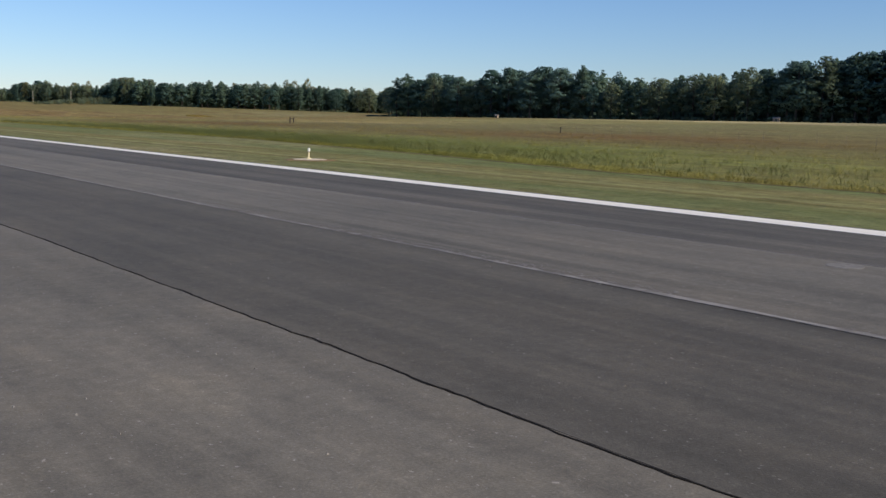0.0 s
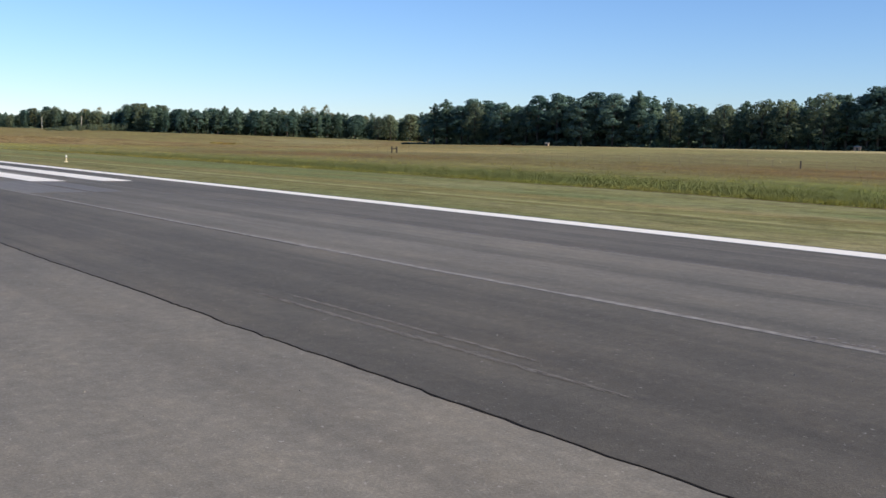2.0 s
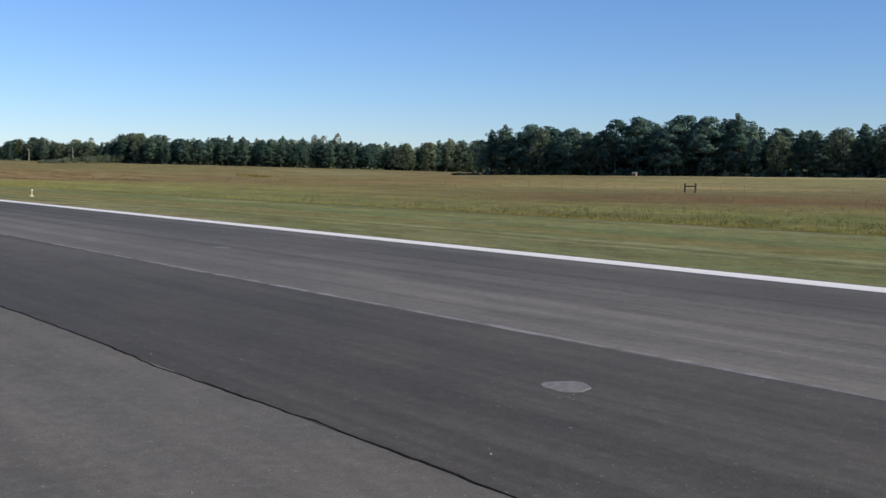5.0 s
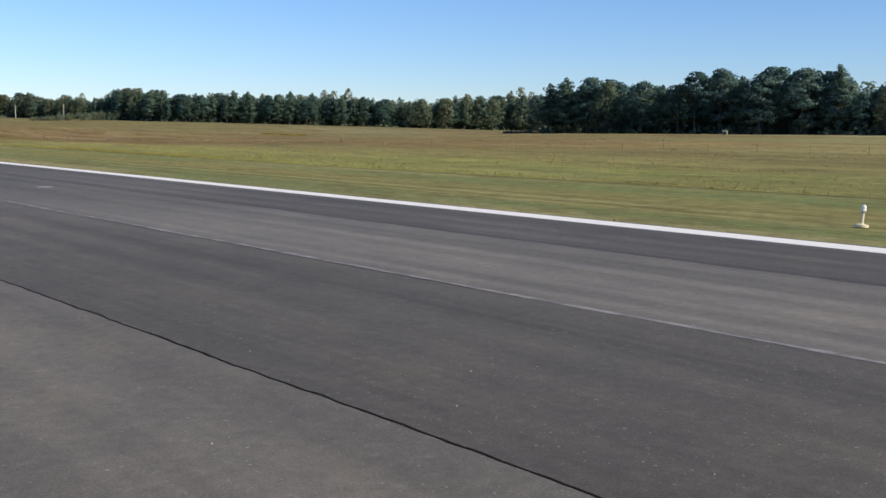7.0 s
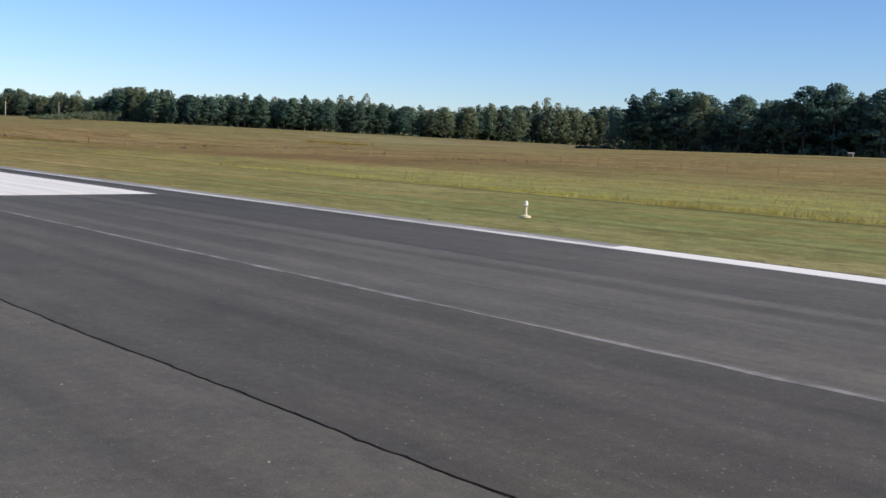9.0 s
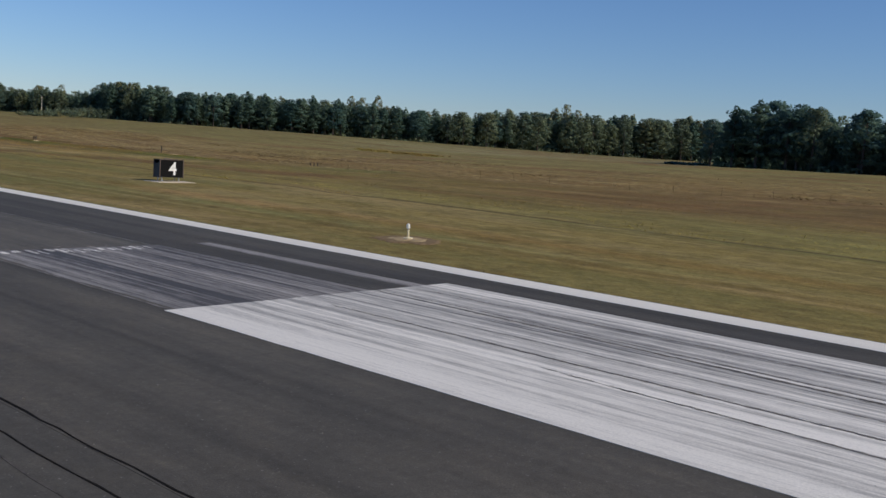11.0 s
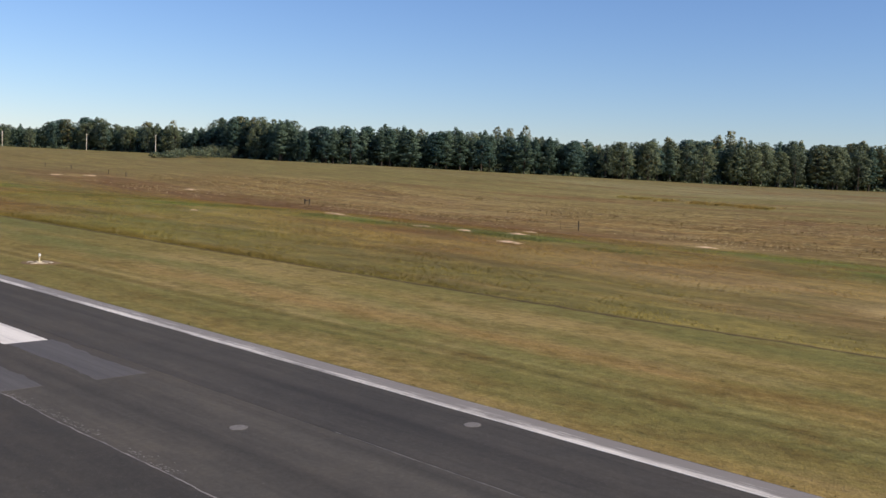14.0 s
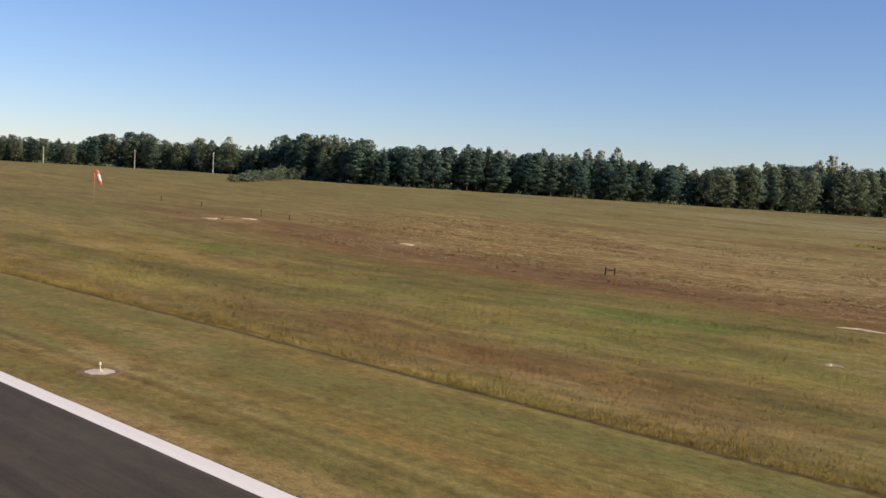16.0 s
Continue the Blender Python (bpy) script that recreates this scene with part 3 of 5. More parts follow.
def lathe_bm(rings, sides=12, at=(0, 0, 0)):
    """A turned solid from (radius, height) rings."""
    bm = bmesh.new()
    loops = []
    for r, z in rings:
        loops.append([bm.verts.new((at[0] + r * math.cos(2 * math.pi * i / sides), at[1] + r * math.sin(2 * math.pi * i / sides), at[2] + z)) for i in range(sides)])
    for a, b in zip(loops, loops[1:]):
        for i in range(sides):
            bm.faces.new((a[i], a[(i + 1) % sides], b[(i + 1) % sides], b[i]))
    bm.faces.new(loops[0][::-1])
    bm.faces.new(loops[-1])
    return bm


def empty(name, x, y, z, rz=0.0):
    ob = new(name)
    ob.location, ob.rotation_euler = (x, y, z), (0, 0, rz)
    ob.empty_display_size = 0.2
    return ob


def strip_mesh(name, xs_left, xs_right, ys, z, mat, drop=0.0):
    """A flat strip along the runway with uneven sides; drop gives it thin edges."""
    n = len(ys)
    v, f = [], []
    for a, c, y in zip(xs_left, xs_right, ys):
        v += [(a, y, z - drop), (a, y, z), (c, y, z), (c, y, z - drop)]
    for i in range(n - 1):
        k = 4 * i
        for j in range(3):
            f.append((k + j, k + j + 1, k + 5 + j, k + 4 + j))
    f += [(0, 3, 2, 1), (4 * n - 4, 4 * n - 3, 4 * n - 2, 4 * n - 1)]
    return mesh_from(name, v, [tuple(reversed(q)) for q in f], mat)


# ---------- ground ----------
def graded(stops):
    out = []
    for a, b, step in stops:
        out += list(np.arange(a, b, step))
    return np.array(out + [stops[-1][1]])


def build_ground():
    xs = graded([(-4000, -800, 400), (-800, -100, 70), (-100, 14, 10), (14, 130, 2), (130, 340, 6), (340, 760, 15), (760, 1600, 80), (1600, 4000, 400)])
    ys = graded([(-4000, -800, 400), (-800, -100, 70), (-100, 20, 10), (20, 660, 4), (660, 1000, 8), (1000, 1700, 40), (1700, 4000, 300)])
    X, Y = np.meshgrid(xs, ys)
    rng = np.random.default_rng(4)
    Z = ground_height(X, Y)
    Z += np.where((X > 31) & (X < 400), rng.normal(0, 0.05, X.shape), 0)
    verts = np.stack([X, Y, Z], -1).reshape(-1, 3)
    nx, ny = len(xs), len(ys)
    i = np.arange(nx - 1)[None, :] + nx * np.arange(ny - 1)[:, None]
    faces = np.stack([i, i + 1, i + 1 + nx, i + nx], -1).reshape(-1, 4)
    me = mesh_from("ground", verts.tolist(), faces.tolist(), M_FIELD, True)
    store_drift(me, verts[:, 0], verts[:, 1])
    return tagged(new("ground", me), "mown grass strip and rough autumn meadow rising to the woods", "ground", kind="structure")


build_ground()

# ---------- runway ----------
runway = empty("runway", 0, 0, 0)
tagged(runway, "dark worn asphalt runway with long joints and white paint", "runway", kind="structure")


def runway_lane(x0, x1, mat):
    gap = 0.003
    ys = graded([(RUN_START, RUN_END, 30)])
    n = len(ys)
    mesh_part("paving_lane", strip_mesh("paving_lane", [x0 + gap] * n, [x1 - gap] * n, ys, 0.0, mat, 0.12), runway)


for x0, x1, k in ((-EDGE, -LANE_C, 3), (-LANE_C, -LANE_B, 2), (-LANE_B, -LANE_A, 1), (-LANE_A, 0.1, 0), (0.1, LANE_A, 0), (LANE_A, LANE_B, 1), (LANE_B, LANE_C, 2), (LANE_C, EDGE, 3)):
    runway_lane(x0, x1, M_LANE[k])


def wander(ys, size, seed):
    return np.array([size * (noise.noise((y * 0.35, seed, 0)) + 0.6 * noise.noise((y * 1.7, seed, 4)) + 0.35 * noise.noise((y * 5.0, seed, 8)) + 0.25 * noise.noise((y * 13.0, seed, 12))) for y in ys])


def long_seal(x, width, y0, y1, seed, mat=M_SEAL, z=0.003, size=0.05, label="", step=0.3):
    ys = np.arange(y0, y1, step)
    mid = x + wander(ys, size, seed)
    half = width / 2 * (1 + np.array([0.55 * noise.noise((y * 0.9, seed + 3, 0)) + 0.5 * noise.noise((y * 6.0, seed + 6, 0)) for y in ys]))
    mesh_part("joint_seal", strip_mesh("joint_seal", mid - half, mid + half, ys, z, mat, 0.006), runway, label)


long_seal(LANE_A, 0.019, 5, 240, 1.0, step=0.08, label="tar-sealed lane joint")
long_seal(3.86, 0.025, 240, 470, 1.5, label="tar-sealed lane joint")
long_seal(3.38, 0.018, 268, 280, 2.2, M_CRACK, size=0.03, label="old narrow crack")
long_seal(3.45, 0.017, 280, 460, 2.5, label="tar-sealed crack")
long_seal(3.2, 0.02, 284, 300, 3.5, M_CRACK, label="old narrow crack")
for x, w, y0, y1, s, m in ((1.95, 0.03, 81.1, 82.4, 31.0, M_SEAL), (1.95, 0.012, 82.3, 83.6, 32.0, M_SEAL), (2.04, 0.014, 81.2, 82.9, 33.0, M_CRACK), (2.48, 0.012, 82.5, 85.3, 34.0, M_CRACK),
                          (2.15, 0.022, 83.2, 84.1, 35.0, M_SEAL), (1.82, 0.02, 82.2, 82.75, 36.0, M_SEAL), (2.26, 0.05, 81.93, 82.05, 37.0, M_SEAL)):
    long_seal(x, w, y0, y1, s, m, size=0.008, label="short tar-filled crack", step=0.04)
long_seal(2.74, 0.014, 71.3, 72.3, 4.5, M_CRACK, size=0.01, label="old narrow crack")
long_seal(1.84, 0.016, 70.9, 72.2, 5.5, M_CRACK, size=0.01, label="old narrow crack")
long_seal(LANE_B + 0.05, 0.085, 5, 250, 7.5, M_PALE, size=0.03, label="pale-edged lane joint")
long_seal(LANE_B + 0.07, 0.10, 40, 98, 7.1, M_SCRAPE, size=0.03, z=0.0034, label="pale-edged lane joint")
long_seal(LANE_B, 0.03, 250, 470, 7.7, M_PALE, size=0.05, step=0.15, label="pale-edged lane joint")
long_seal(LANE_C, 0.018, 5, 390, 8.5, M_PALE, size=0.03, label="pale-edged lane joint")
for y0, y1, s in ((18, 31, 16.0), (44, 58, 17.0), (70, 83, 18.0), (140, 152, 20.0), (175, 186, 21.5), (205, 222, 22.5), (302, 318, 23.5), (334, 362, 24.5)):
    long_seal(LANE_B - 0.03, 0.012, y0, y1, s, M_CRACK, 0.0035, 0.02, "dark open stretch of the lane joint")
long_seal(2.57, 0.014, 88.5, 97.0, 43.0, M_CRACK, size=0.02, label="old narrow crack", step=0.1)


def joint_flecks():
    """Pale chips where the overlay has ravelled along a lane joint."""
    rng = np.random.default_rng(31)
    v, f = [], []
    for y0, y1, count, spread in ((296, 352, 2800, 0.10), (20, 62, 2600, 0.11), (100, 250, 700, 0.05), (352, 402, 2200, 0.09)):
        for _ in range(count):
            y = rng.uniform(y0, y1)
            if noise.noise((y * 0.4, 5.0, 1.0)) < -0.15:
                continue
            x, s, z = LANE_B + 0.06 + abs(rng.normal(0, spread)), rng.uniform(0.006, 0.022), rng.uniform(0.0045, 0.0075)
            b = len(v)
            a = rng.uniform(0, 6.283)
            for q in range(4):
                k = s * rng.uniform(0.5, 1.2)
                v.append((x + k * math.cos(a + 1.57 * q), y + 2.2 * k * math.sin(a + 1.57 * q), z))
            f.append((b, b + 1, b + 2, b + 3))
    mesh_part("joint_flecks", mesh_from("joint_flecks", v, f, M_PALE), runway, "pale chips along the ravelled joint")["kind"] = "stuff"


joint_flecks()


def cross_crack(y, x0, x1, seed, width=0.03):
    """A thermal crack across a lane."""
    xs = np.arange(x0, x1, 0.12)
    mid = y + np.array([0.06 * noise.noise((x * 0.9, seed, 0)) + 0.04 * noise.noise((x * 4, seed, 3)) - 0.09 * (x - 3) ** 2 * (x < 3) for x in xs])
    v, f = [], []
    for x, m in zip(xs, mid):
        v += [(x, m - width / 2, 0.0035), (x, m + width / 2, 0.0035)]
    for i in range(len(xs) - 1):
        k = 2 * i
        f.append((k, k + 2, k + 3, k + 1))
    mesh_part("cross_crack", mesh_from("cross_crack", v, f, M_SEAL), runway, "tar-sealed crack across the lane")


for y, x0, x1, s in ((40.5, 2.4, 4.1, 1), (39.95, 2.1, 3.0, 2), (45.83, 2.3, 3.3, 6), (46.02, 3.0, 4.0, 7), (81.5, 2.03, 4.05, 3), (83.98, 2.05, 2.3, 8), (182.2, 1.9, 4.05, 4), (265.95, 2.2, 3.95, 5)):
    cross_crack(y, x0, x1, s)


def painted(name, x0, x1, y0, y1, mat, seed, label, ragged=0.012, z=0.004, step=0.5):
    ys = np.linspace(y0, y1, max(3, int((y1 - y0) / step)))
    a = x0 + wander(ys, ragged, seed)
    c = x1 + wander(ys, ragged, seed + 2)
    return mesh_part(name, strip_mesh(name, a, c, ys, z, mat, 0.004), runway, label)


painted("edge_stripe", LINE_IN, EDGE - 0.14, RUN_START, 232.0, M_EDGE, 21.0, "weathered white edge stripe", 0.02, step=1.0)
painted("edge_stripe", LINE_IN, EDGE - 0.03, 232.0, 280.0, M_EDGE_OLD, 22.0, "edge stripe worn grey along its outer side", 0.02, step=1.0)
painted("edge_stripe", LINE_IN, EDGE - 0.06, 280.0, 331.0, M_EDGE_MID, 23.0, "weathered white edge stripe", 0.02, step=1.0)
painted("edge_stripe", LINE_IN, EDGE - 0.03, 331.0, 343.0, M_EDGE_OLD, 24.0, "edge stripe worn grey along its outer side", 0.02, step=1.0)
painted("edge_stripe", LINE_IN + 0.01, EDGE - 0.05, 343.0, 351.2, M_EDGE_PALE, 28.0, "faded edge stripe with bare patches", 0.04, step=0.5)
painted("edge_stripe", LINE_IN + 0.04, EDGE - 0.08, 351.2, 360.6, M_EDGE_GREY, 25.0, "edge stripe worn almost to the asphalt", 0.08, step=0.5)
painted("edge_stripe", LINE_IN, EDGE - 0.03, 360.6, 458.0, M_EDGE_OLD, 26.0, "edge stripe worn grey along its outer side", 0.02, step=1.0)
painted("edge_stripe", LINE_IN, EDGE - 0.05, 458.0, RUN_END, M_EDGE, 27.0, "weathered white edge stripe", 0.02, step=1.0)
for k, (x0, x1) in enumerate(((7.36, 8.56), (9.62, 10.81), (11.96, 13.10))):
    painted("touchdown_bar", x0, x1, TDZ_Y, TDZ_Y + BAR_LEN, M_BAR, 30.0 + k, "worn white touchdown zone bar")
for k, (x0, x1) in enumerate(((7.36, 8.56), (9.62, 10.81))):
    painted("touchdown_bar", x0, x1, TWO_Y, TWO_Y + BAR_LEN, M_BAR, 40.0 + k, "worn white touchdown zone bar")
painted("aiming_bar", 7.42, 13.33, AIM_Y, AIM_Y + AIM_LEN, M_AIM, 50.0, "broad white aiming point bar streaked with tyre rubber", 0.03)
for k, (x0, x1, y0, y1) in enumerate(((7.6, 9.3, 84.5, TDZ_Y), (9.5, 10.4, 84.6, TDZ_Y), (7.5, 9.55, TDZ_Y + BAR_LEN, 116.5), (9.7, 11.0, TDZ_Y + BAR_LEN, 116.4),
                                      (9.7, 10.9, 396.5, TWO_Y), (7.5, 8.5, 396.6, TWO_Y))):
    painted("ghost_bar", x0, x1, y0, y1, M_GHOST if y0 < 390 else M_GHOST_OLD, 60.0 + k, "grey trace of removed paint", 0.14, 0.003, 0.2)
painted("scratched_bar", 7.6, 11.4, AIM_Y + AIM_LEN, 298.95, M_SCRATCH, 70.0, "scraped remains of older paint", 0.06, 0.003)
painted("scratched_bar", 12.35, 12.75, AIM_Y + AIM_LEN, 299.0, M_SCRATCH, 71.0, "scraped remains of older paint", 0.04, 0.003)
dab = random.Random(17)
for k in range(18):
    x = 7.9 + 0.18 * k + dab.uniform(-0.06, 0.06)
    y = 298.95 - dab.uniform(0.0, 0.25)
    painted("paint_remnant", x, x + dab.uniform(0.03, 0.09), y - dab.uniform(0.12, 0.55), y, M_BAR, 80.0 + k, "leftover streak of white paint", 0.04, 0.005, 0.06)
for k in range(16):
    x = dab.uniform(7.8, 11.1)
    y = dab.uniform(299.02, 299.22)
    painted("paint_remnant", x, x + dab.uniform(0.03, 0.09), y, y + dab.uniform(0.02, 0.045), M_SCRATCH, 110.0 + k, "leftover fleck of white paint", 0.02, 0.005, 0.02)
painted("smear", 11.0, 11.1, 301.4, 303.6, M_SMEAR, 93.0, "pale smear on the asphalt", 0.05, 0.003, 0.1)


def dusting(name, mat, streaks, seed, label, lift=0.0):
    """Soft marks on the asphalt, each of many thin flakes: x at both ends, width, y0, y1, weight."""
    rng = np.random.default_rng(seed)
    v, f = [], []
    for xa, xb, width, y0, y1, count in streaks:
        for _ in range(count // 2):
            t = rng.beta(1.4, 1.4)
            y = y0 + (y1 - y0) * t
            x = xa + (xb - xa) * t + rng.normal(0, width / 2) + 0.02 * noise.noise((y * 0.8, xa, 3.0))
            s, z = rng.uniform(0.0018, 0.0045), lift + rng.uniform(0.0016, 0.003)
            b, a = len(v), rng.uniform(-0.04, 0.04)
            for q in range(4):
                k = s * rng.uniform(0.6, 1.2)
                v.append((x + k * math.cos(a + 1.57 * q), y + 26.0 * k * math.sin(a + 1.57 * q), z))
            f.append((b, b + 1, b + 2, b + 3))
    mesh_part(name, mesh_from(name, v, f, mat), runway, label)["kind"] = "stuff"


dusting("pale_scuffs", M_DUST, ((2.10, 2.10, 0.06, 181, 188.5, 5200), (2.40, 2.40, 0.05, 182, 187.5, 3200), (2.62, 2.62, 0.03, 181, 186.0, 2000), (2.80, 2.80, 0.03, 184.2, 186.8, 900),
                                (4.80, 4.80, 0.035, 61.4, 66.3, 2200), (5.03, 5.03, 0.03, 62.4, 66.1, 1500), (3.72, 3.72, 0.05, 38.0, 44.0, 2200)), 5, "pale scrapes of dust and scuffed stone")
dusting("tyre_scuffs", M_CRACK, ((2.04, 2.04, 0.04, 192, 217, 6000), (2.20, 2.20, 0.05, 190, 215, 7000), (2.31, 2.31, 0.03, 194, 215, 3600), (2.47, 2.47, 0.03, 192, 220, 3600), (3.68, 3.68, 0.014, 180.6, 184.8, 700),
                                 (3.63, 3.63, 0.014, 186.4, 187.6, 200), (3.16, 3.16, 0.02, 262, 269, 700)), 6, "dark rubber left by skidding tyres")
dusting("tyre_scuffs", M_RUBBER, ((10.9, 11.5, 0.05, 276, 293, 7000), (11.25, 11.65, 0.03, 280, 292.5, 2600), (9.6, 9.85, 0.035, 278, 291.5, 4200), (8.75, 9.25, 0.03, 276, 287, 3000), (10.3, 10.45, 0.02, 270, 290, 2400),
                                 (12.2, 12.3, 0.05, 268, 292, 4200), (8.3, 8.35, 0.02, 266, 281, 1800), (9.1, 9.2, 0.04, 262, 280, 3600), (11.9, 12.0, 0.03, 262, 281, 2600)), 7, "dark rubber left on the white paint", 0.003)


def core_patch(x, y, rx, ry, seed):
    """A small round repair, a little uneven."""
    r = random.Random(seed)
    bm = bmesh.new()
    top, low = [], []
    for i in range(14):
        a = 2 * math.pi * i / 14
        k = r.uniform(0.86, 1.08)
        top.append(bm.verts.new((x + rx * k * math.cos(a), y + ry * k * math.sin(a), 0.005)))
        low.append(bm.verts.new((x + rx * k * 1.04 * math.cos(a), y + ry * k * 1.04 * math.sin(a), -0.002)))
    bm.faces.new(top)
    for i in range(14):
        j = (i + 1) % 14
        bm.faces.new((low[i], low[j], top[j], top[i]))
    part("repair_patch", bm, M_PATCH_PALE if seed in (1, 4, 5, 6, 7) else M_PATCH, runway, "small pale repair patch")


for k, (x, y, rx, ry) in enumerate(((10.95, 29.64, 0.23, 0.22), (4.17, 47.9, 0.18, 0.2), (5.95, 124.75, 0.19, 0.2), (10.15, 138.2, 0.17, 0.22), (6.55, 192.53, 0.3, 0.24),
                                    (10.07, 194.94, 0.22, 0.2), (8.08, 355.46, 0.27, 0.24), (8.20, 354.95, 0.16, 0.15), (9.67, 359.71, 0.3, 0.22), (10.08, 120.87, 0.2, 0.2),
                                    (2.41, 180.4, 0.1, 0.12), (3.68, 268.0, 0.12, 0.12), (13.83, 388.63, 0.2, 0.18), (9.97, 391.27, 0.2, 0.18))):
    core_patch(x, y, rx, ry, k)

# pale grit and pebbles on the asphalt
def build_grit():
    rng = np.random.default_rng(11)
    v, f = [], []
    for _ in range(2600):
        x, y, s = 1.5 + 12.5 * rng.uniform(0, 1) ** 1.7, rng.uniform(24, 310), rng.uniform(0.004, 0.011)
        b = len(v)
        a = rng.uniform(0, 6.3)
        for q in range(3):
            v.append((x + s * math.cos(a + 2.1 * q), y + s * math.sin(a + 2.1 * q), 0.0))
        v.append((x, y, s * 1.1))
        f += [(b, b + 1, b + 3), (b + 1, b + 2, b + 3), (b + 2, b, b + 3)]
    tagged(new("grit", mesh_from("grit", v, f, M_SCRAPE)), "pale grit scattered on the asphalt", "gravel", kind="stuff")


build_grit()

# ---------- runway lights ----------
def edge_light(x, y, seed):
    r = random.Random(seed)
    e = empty("edge_light", x, y, gz(x, y) + 0.048)
    e.rotation_euler = (radians(r.uniform(-2.5, 2.5)), radians(r.uniform(-2.5, 2.5)), 0)
    part("base_can", lathe_bm([(0.13, -0.03), (0.13, 0.012), (0.12, 0.018), (0.05, 0.03), (0.032, 0.05)], 14), M_CREAM, e, "cream frangible base plate")
    part("stem", lathe_bm([(0.030, 0.04), (0.030, 0.20), (0.036, 0.205), (0.036, 0.225)], 12), M_CREAM, e, "cream-painted stem")
    part("coupling", lathe_bm([(0.024, 0.225), (0.020, 0.245), (0.026, 0.262)], 10), M_TRIM, e, "dark frangible coupling")
    part("lamp_head", lathe_bm([(0.040, 0.262), (0.056, 0.272), (0.056, 0.300), (0.046, 0.306)], 14), M_WHITE_LAMP, e)
    part("globe", lathe_bm([(0.044, 0.306), (0.050, 0.335), (0.045, 0.365), (0.028, 0.388), (0.006, 0.397)], 14), M_WHITE_LAMP, e, "frosted glass globe")
    return tagged(e, "white runway edge light on a short stem", "runway light", "edge lights")


def light_pad(x, y, seed, broken=False, dusty=False):
    """A round concrete collar, ragged at its rim; broken: loose pieces round a patch of bare soil."""
    r = random.Random(seed)
    n = 24
    jag = [r.uniform(0.82, 1.12) for _ in range(n)]

    def slab(name, spans, inner, outer, high, mat, parent, label=""):
        bm = bmesh.new()
        rings = []
        for rad, z in ((inner, high), (outer * 0.9, high), (outer, high - 0.02), (outer * 1.05, -0.05)):
            rings.append([bm.verts.new((rad * (jag[i] if rad > 0.3 else 1) * math.cos(2 * math.pi * i / n), rad * (jag[i] if rad > 0.3 else 1) * math.sin(2 * math.pi * i / n), z)) for i in range(n)])
        for p, q in zip(rings, rings[1:]):
            for i in range(n):
                if any(s <= i < e for s, e in spans):
                    bm.faces.new((p[i], q[i], q[(i + 1) % n], p[(i + 1) % n]))
        loose = [v for v in bm.verts if not v.link_faces]
        bmesh.ops.delete(bm, geom=loose, context="VERTS")
        return part(name, bm, mat, parent, label)

    if not broken:
        e = empty("concrete_pad", x, y, gz(x, y))
        slab("soil", [(0, n)], 0.05, 1.0, 0.022, M_SOIL, e, "bare brown soil round the collar")
        slab("collar", [(0, n)], 0.10, 0.58 if dusty else 0.66, 0.034, M_DUSTY if dusty else M_CONCRETE, e)
        return tagged(e, "round concrete collar covered with tan dust, flush with the grass" if dusty else "round pale concrete collar sunk in the grass", "concrete pad", "edge light pads")
    e = empty("concrete_pad", x, y, gz(x, y))
    slab("soil", [(0, n)], 0.05, 0.9, 0.022, M_SOIL, e, "bare brown soil")
    for s, t in ((1, 6), (8, 12), (14, 19), (20, 23)):
        slab("concrete_piece", [(s, t)], 0.26, 0.58, 0.05, M_CONCRETE, e)
    return tagged(e, "broken concrete collar round bare soil in the grass", "concrete pad", "edge light pads")


for k in range(-1, 12):
    y = LIGHT_Y + LIGHT_STEP * k
    edge_light(LIGHT_X, y, k)
    if k not in (1, 2, 3):
        light_pad(LIGHT_X, y, k + 7, k == 6, k == 4)

# ---------- distance remaining sign ----------
def digit_four(x, y, z, h, mat, parent):
    curve = bpy.data.curves.new("number", "FONT")
    curve.body, curve.size, curve.align_x, curve.extrude, curve.offset = "4", h, "CENTER", 0.004, 0.012
    tmp = bpy.data.objects.new("number", curve)
    scene.collection.objects.link(tmp)
    me = bpy.data.meshes.new_from_object(tmp.evaluated_get(bpy.context.evaluated_depsgraph_get()))
    bpy.data.objects.remove(tmp)
    me.name = "number"
    me.materials.clear()
    me.materials.append(mat)
    ob = mesh_part("number", me, parent, "white numeral four")
    ob.location, ob.rotation_euler = (x, y, z), (radians(90), 0, 0)
    return ob


